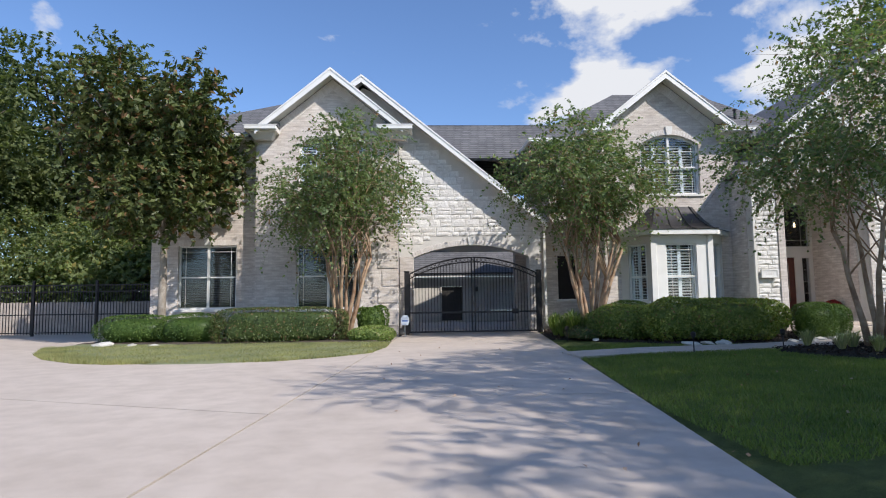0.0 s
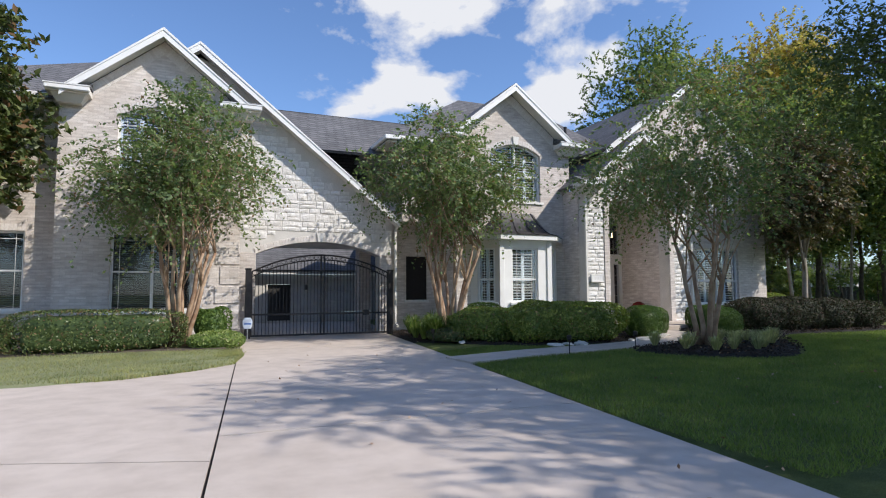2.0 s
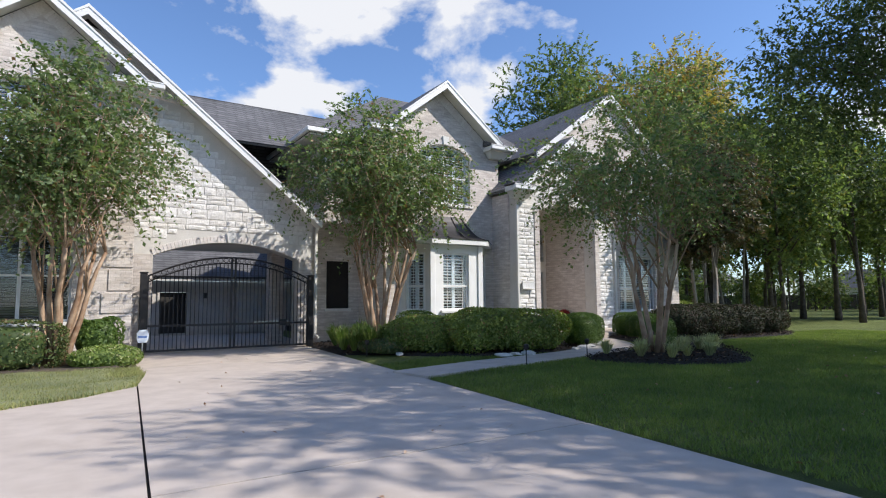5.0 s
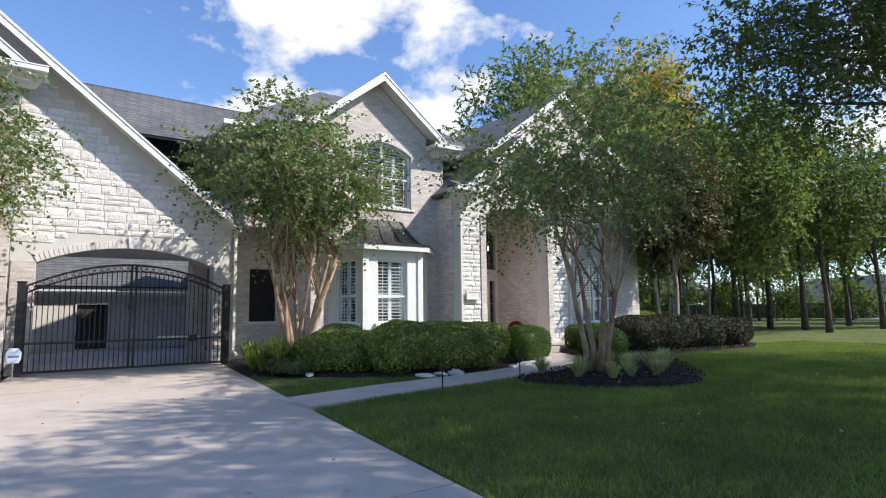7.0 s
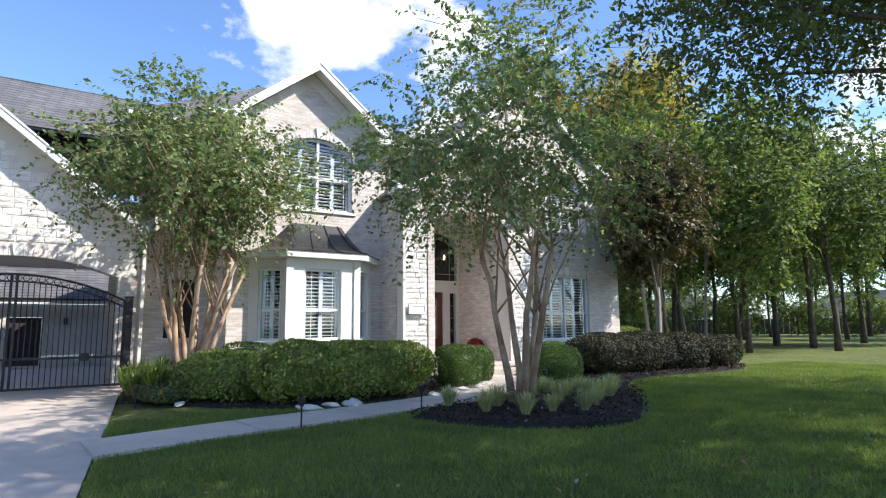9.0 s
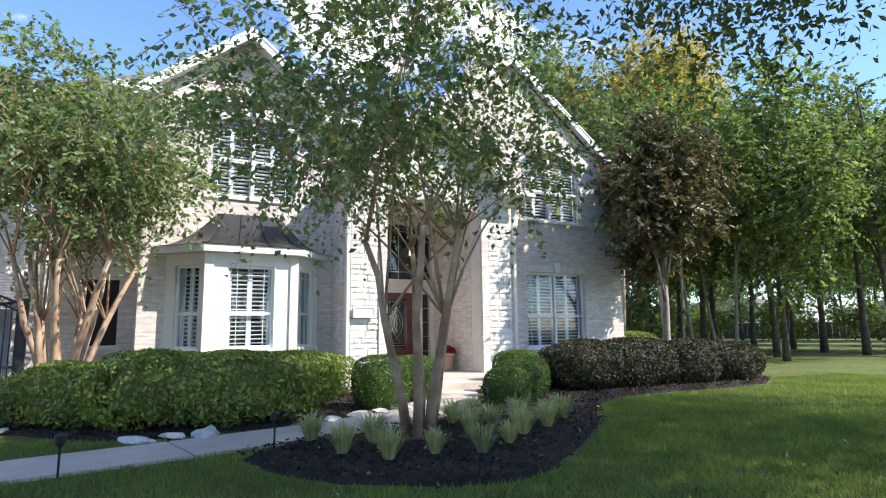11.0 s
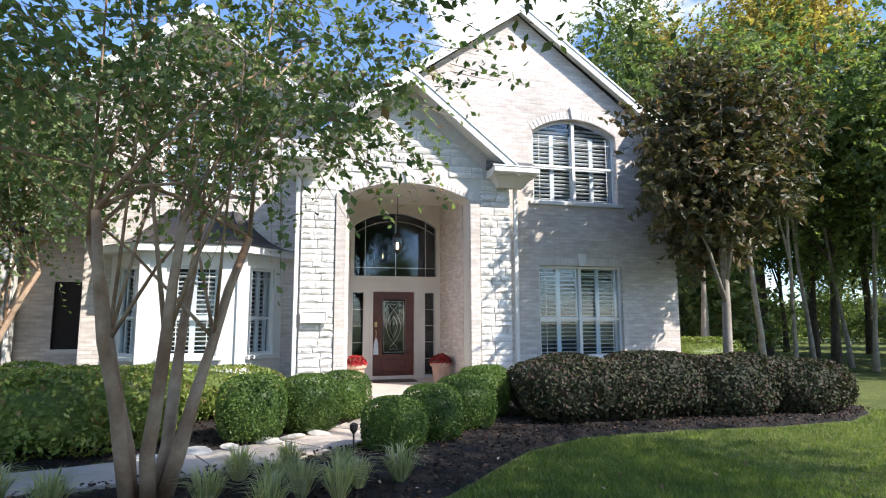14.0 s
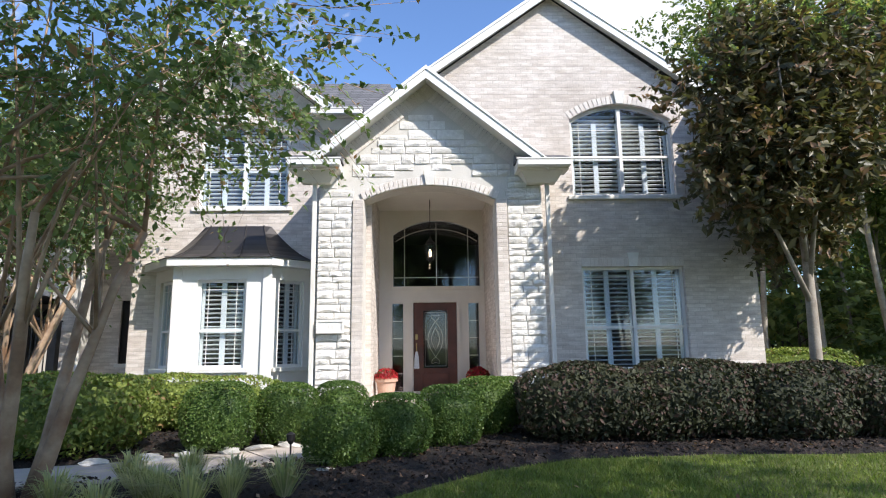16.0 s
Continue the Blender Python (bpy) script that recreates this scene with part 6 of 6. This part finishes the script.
for i, (bx, by, w, h) in enumerate(((8.72, 13.55, 0.88, 0.88), (9.48, 14.05, 0.84, 0.82), (10.05, 15.0, 0.80, 0.78), (10.42, 12.45, 0.74, 0.66), (11.0, 12.95, 0.84, 0.74), (11.66, 13.6, 0.84, 0.78), (12.2, 14.45, 0.84, 0.84), (12.6, 15.35, 0.80, 0.80))):
    hedge("boxwood", (bx, by), w, w, h, 20 * i, "clipped round boxwood ball beside the path", L_BOX, 8500, 0.034, 20 + i, 3.0, 0.02, "boxwoods along the path")
for i, (bx, by, w, d, h, lab, mt) in enumerate(((13.55, 13.95, 1.7, 1.7, 1.0, "bronze-green shrub under the shuttered window", L_LORO), (14.95, 13.95, 1.7, 1.7, 1.04, "bronze-green shrub under the shuttered window", L_LORO), (16.3, 13.85, 1.7, 1.6, 1.0, "dark twiggy shrub under the shuttered window", L_LORO), (17.6, 13.8, 1.6, 1.6, 0.92, "dark twiggy shrub at the bed's end", L_LORO))):
    hedge("shrub", (bx, by), w + 0.3, d, h, 0, lab, mt, 9500, 0.066, 40 + i, 2.9, 0.07, "shrubs under the window")
hedge("hedge", (19.6, 18.6), 2.4, 1.6, 1.15, 0, "pale green hedge beside the house corner", L_HEDGE, 4000, 0.06, 45, 3.0, 0.05)


def tuft_mesh(name, mat, n, height, spread, width, seed, parent, droop=0.5):
    """A tuft of arching blades."""
    rng = np.random.default_rng(seed)
    a = rng.uniform(0, math.tau, n)
    r = rng.random(n) ** 0.7 * spread
    h = height * (0.6 + 0.5 * rng.random(n))
    root = np.stack([np.cos(a) * 0.06 * rng.random(n), np.sin(a) * 0.06 * rng.random(n), np.zeros(n)], 1)
    out = np.stack([np.cos(a), np.sin(a), np.zeros(n)], 1)
    side = np.stack([-np.sin(a), np.cos(a), np.zeros(n)], 1) * (width * 0.5)
    mid = root + out * r[:, None] * 0.45 + np.array([0, 0, 1.0]) * (h * 0.75)[:, None]
    tip = root + out * r[:, None] + np.array([0, 0, 1.0]) * (h * (1 - droop * r / spread * 0.6))[:, None]
    v = np.stack([root - side, root + side, mid + side, mid - side, tip], 1).reshape(-1, 3)
    b = np.arange(n)[:, None] * 5
    tris = np.concatenate([b + np.array([[0, 1, 2]]), b + np.array([[0, 2, 3]]), b + np.array([[3, 2, 4]])], 1).reshape(-1, 3)
    return raw_mesh(name, v, tris, mat, parent)


def tufts(name, mat, spots, n, height, spread, width, seed, label, group, scale_rng=(0.8, 1.15)):
    rng = np.random.default_rng(seed)
    first = None
    for x, y in spots:
        s = rng.uniform(*scale_rng)
        m = pose(x, y, gz(x, y) + 0.09, 0, 0, rng.uniform(0, 360))
        if first is None:
            first = empty(name, label, "plant", "", group)
            tuft_mesh("foliage", mat, n, height, spread, width, seed, first)
            first.matrix_basis = m
        else:
            cp = copy_thing(first, m)
            cp.scale = (s, s, s)


tufts("ornamental_grass", L_GRASS, [(6.92, 10.3), (7.2, 9.8), (7.68, 9.8), (8.1, 9.6), (8.6, 9.85), (9.05, 10.2), (9.05, 10.85), (9.6, 10.45), (9.7, 11.2), (8.55, 10.55), (6.85, 11.1), (7.4, 10.65), (9.3, 10.6), (9.8, 10.75), (10.2, 10.88), (8.75, 11.3), (9.2, 11.5)], 150, 0.33, 0.33, 0.010, 5, "tuft of pale grey-green ornamental grass in mulch", "grass tufts in the bed")
tufts("strap_leaf_plant", L_LIRIOPE, [(3.55, 17.5), (3.9, 16.9), (3.7, 16.2), (4.4, 17.3), (3.5, 15.7), (4.9, 17.0), (3.35, 16.6), (4.1, 15.5), (3.2, 15.5), (3.45, 15.1), (3.15, 16.0)], 190, 0.62, 0.52, 0.020, 6, "arching strap-leaved plant by the gateway", "strap-leaved plants")


def grass_field(name, inside, area, n, seed, label, h0=0.05, mat=None):
    rng = np.random.default_rng(seed)
    x = rng.uniform(area[0], area[1], n)
    y = rng.uniform(area[2], area[3], n)
    keep = inside(x, y)
    x, y = x[keep], y[keep]
    n = len(x)
    z = ground_z(x, y)
    a = rng.uniform(0, math.tau, n)
    h = h0 * (0.5 + 0.9 * rng.random(n))
    w = 0.0045 + 0.004 * rng.random(n)
    tilt = rng.normal(size=(n, 2)) * 0.45 * h[:, None]
    root = np.stack([x, y, z - 0.005], 1)
    side = np.stack([np.cos(a) * w, np.sin(a) * w, np.zeros(n)], 1)
    tip = root + np.stack([tilt[:, 0], tilt[:, 1], h], 1)
    v = np.stack([root - side, root + side, tip], 1).reshape(-1, 3)
    ob = raw_mesh(name, v, np.arange(n * 3).reshape(-1, 3), mat or M_BLADE)
    tagged(ob, label, "grass", "", "stuff")


def in_poly(x, y, poly):
    res = np.zeros(len(x), bool)
    j = len(poly) - 1
    for i in range(len(poly)):
        xi, yi = poly[i]
        xj, yj = poly[j]
        hit = ((yi > y) != (yj > y)) & (x < (xj - xi) * (y - yi) / (yj - yi + 1e-12) + xi)
        res ^= hit
        j = i
    return res


WALK_POLY = [(2.3, 10.8), (4.1, 10.97), (5.7, 11.22), (7.15, 11.53), (8.5, 11.95), (9.7, 12.6), (10.6, 13.6), (11.2, 14.5), (11.6, 15.3), (10.7, 15.5), (10.3, 15.0), (9.8, 14.2), (9.1, 13.5), (8.1, 12.95), (6.9, 12.6), (5.5, 12.3), (4.0, 12.02), (2.4, 11.86)]


def on_lawn(x, y):
    ok = x > 1.10 + 0.117 * y
    for poly in (BED_RIGHT, BED_TREE, WALK_POLY):
        ok &= ~in_poly(x, y, poly)
    return ok


grass_field("grass_blades", on_lawn, (1.8, 14.0, 4.0, 13.2), 230000, 3, "mown grass blades on the front lawn")
grass_field("grass_blades", on_lawn, (10.0, 22.0, 7.5, 13.5), 85000, 4, "mown grass blades on the front lawn")
grass_field("grass_blades", lambda x, y: in_poly(x, y, ISLAND) & (y < 15.3), (-10.3, -1.3, 11.2, 15.4), 110000, 6, "grass blades on the island, colour lightened as sunlight", 0.075, M_PALEBLADE)


# ---- small things in the garden ----
def edging_stones(spots, seed):
    rng = random.Random(seed)
    for x, y, s in spots:
        bm = bmesh.new()
        bmesh.ops.create_icosphere(bm, subdivisions=2, radius=1.0)
        ph = rng.uniform(0, 50)
        for v in bm.verts:
            k = 1 + 0.45 * noise.noise(v.co * 1.3 + Vector((ph, 0, 0)))
            v.co = Vector((v.co.x * s * k, v.co.y * s * 0.62 * k, max(v.co.z, -0.4) * s * 0.26 * k))
        o = link("edging_stone", bm, M_ROCK)
        o.matrix_basis = pose(x, y, gz(x, y) + 0.05, rng.uniform(-8, 8), rng.uniform(-8, 8), rng.uniform(0, 180))
        tagged(o, "rough pale limestone edging rock by the path", "rock", "edging rocks")


edging_stones([(5.2, 12.38, 0.20), (5.6, 12.48, 0.17), (5.95, 12.5, 0.24), (7.65, 12.74, 0.17), (8.15, 12.95, 0.20), (8.5, 13.08, 0.17), (8.95, 13.3, 0.2), (9.25, 13.52, 0.17), (9.58, 13.72, 0.18), (3.7, 14.2, 0.13), (10.35, 12.05, 0.12), (-8.6, 15.35, 0.34), (-7.8, 15.2, 0.2), (-7.2, 15.15, 0.16)], 9)


def path_light(x, y):
    t = empty("path_light", "small dark metal path light on a stake", "lamp", "", "path lights")
    t.location = (x, y, gz(x, y) + 0.02)
    part("stake", pipe([(0, 0, 0), (0, 0, 0.30)], [0.011, 0.011], 6), M_IRON, t)
    part("head", lathe([(0.02, 0.26), (0.045, 0.30), (0.05, 0.36), (0.015, 0.38)], 10), M_IRON, t)


for x, y in ((6.5, 11.3), (9.92, 12.3), (4.55, 10.95), (3.1, 14.6)):
    path_light(x, y)


def litter(name, n, poly, mat, size, seed, label, lift):
    """Fallen leaves and bark chips scattered over a bed."""
    rng = np.random.default_rng(seed)
    xs = [p[0] for p in poly]
    ys = [p[1] for p in poly]
    x = rng.uniform(min(xs), max(xs), n)
    y = rng.uniform(min(ys), max(ys), n)
    k = in_poly(x, y, poly)
    x, y = x[k], y[k]
    pts = np.stack([x, y, ground_z(x, y) + lift + 0.02 * rng.random(len(x))], 1)
    ob = leaf_object(name, mat, pts, np.tile(np.array([0, 0, 1.0]), (len(x), 1)), size, rng, None, 0.6, 0.3, 0.45)
    tagged(ob, label, "debris", "", "stuff")


L_CHIP = leaf_material("bark_chip", (0.012, 0.009, 0.007), (0.05, 0.036, 0.028), (0.09, 0.06, 0.045), 0.08, 0.9, 0.02)
L_FALLEN = leaf_material("fallen_leaf", (0.16, 0.09, 0.05), (0.36, 0.24, 0.16), (0.45, 0.33, 0.25), 0.2, 0.8, 0.1)
litter("bark_chips", 26000, BED_TREE, L_CHIP, 0.055, 1, "dark shredded bark mulch chips", 0.07)
litter("bark_chips", 9000, BED_RIGHT, L_CHIP, 0.055, 2, "dark shredded bark mulch chips", 0.045)
litter("fallen_leaves", 500, BED_TREE, L_FALLEN, 0.06, 3, "brown fallen leaves on the mulch", 0.09)
litter("fallen_leaves", 60, [(-2.0, 3.0), (2.0, 3.0), (3.2, 17.0), (-1.3, 17.0)], L_FALLEN, 0.045, 4, "a few brown leaves fallen on the drive", 0.004)
litter("fallen_leaves", 160, [(2.4, 4.0), (14.0, 4.0), (14.0, 11.5), (3.0, 10.0)], L_FALLEN, 0.05, 5, "brown leaves fallen on the lawn", 0.04)
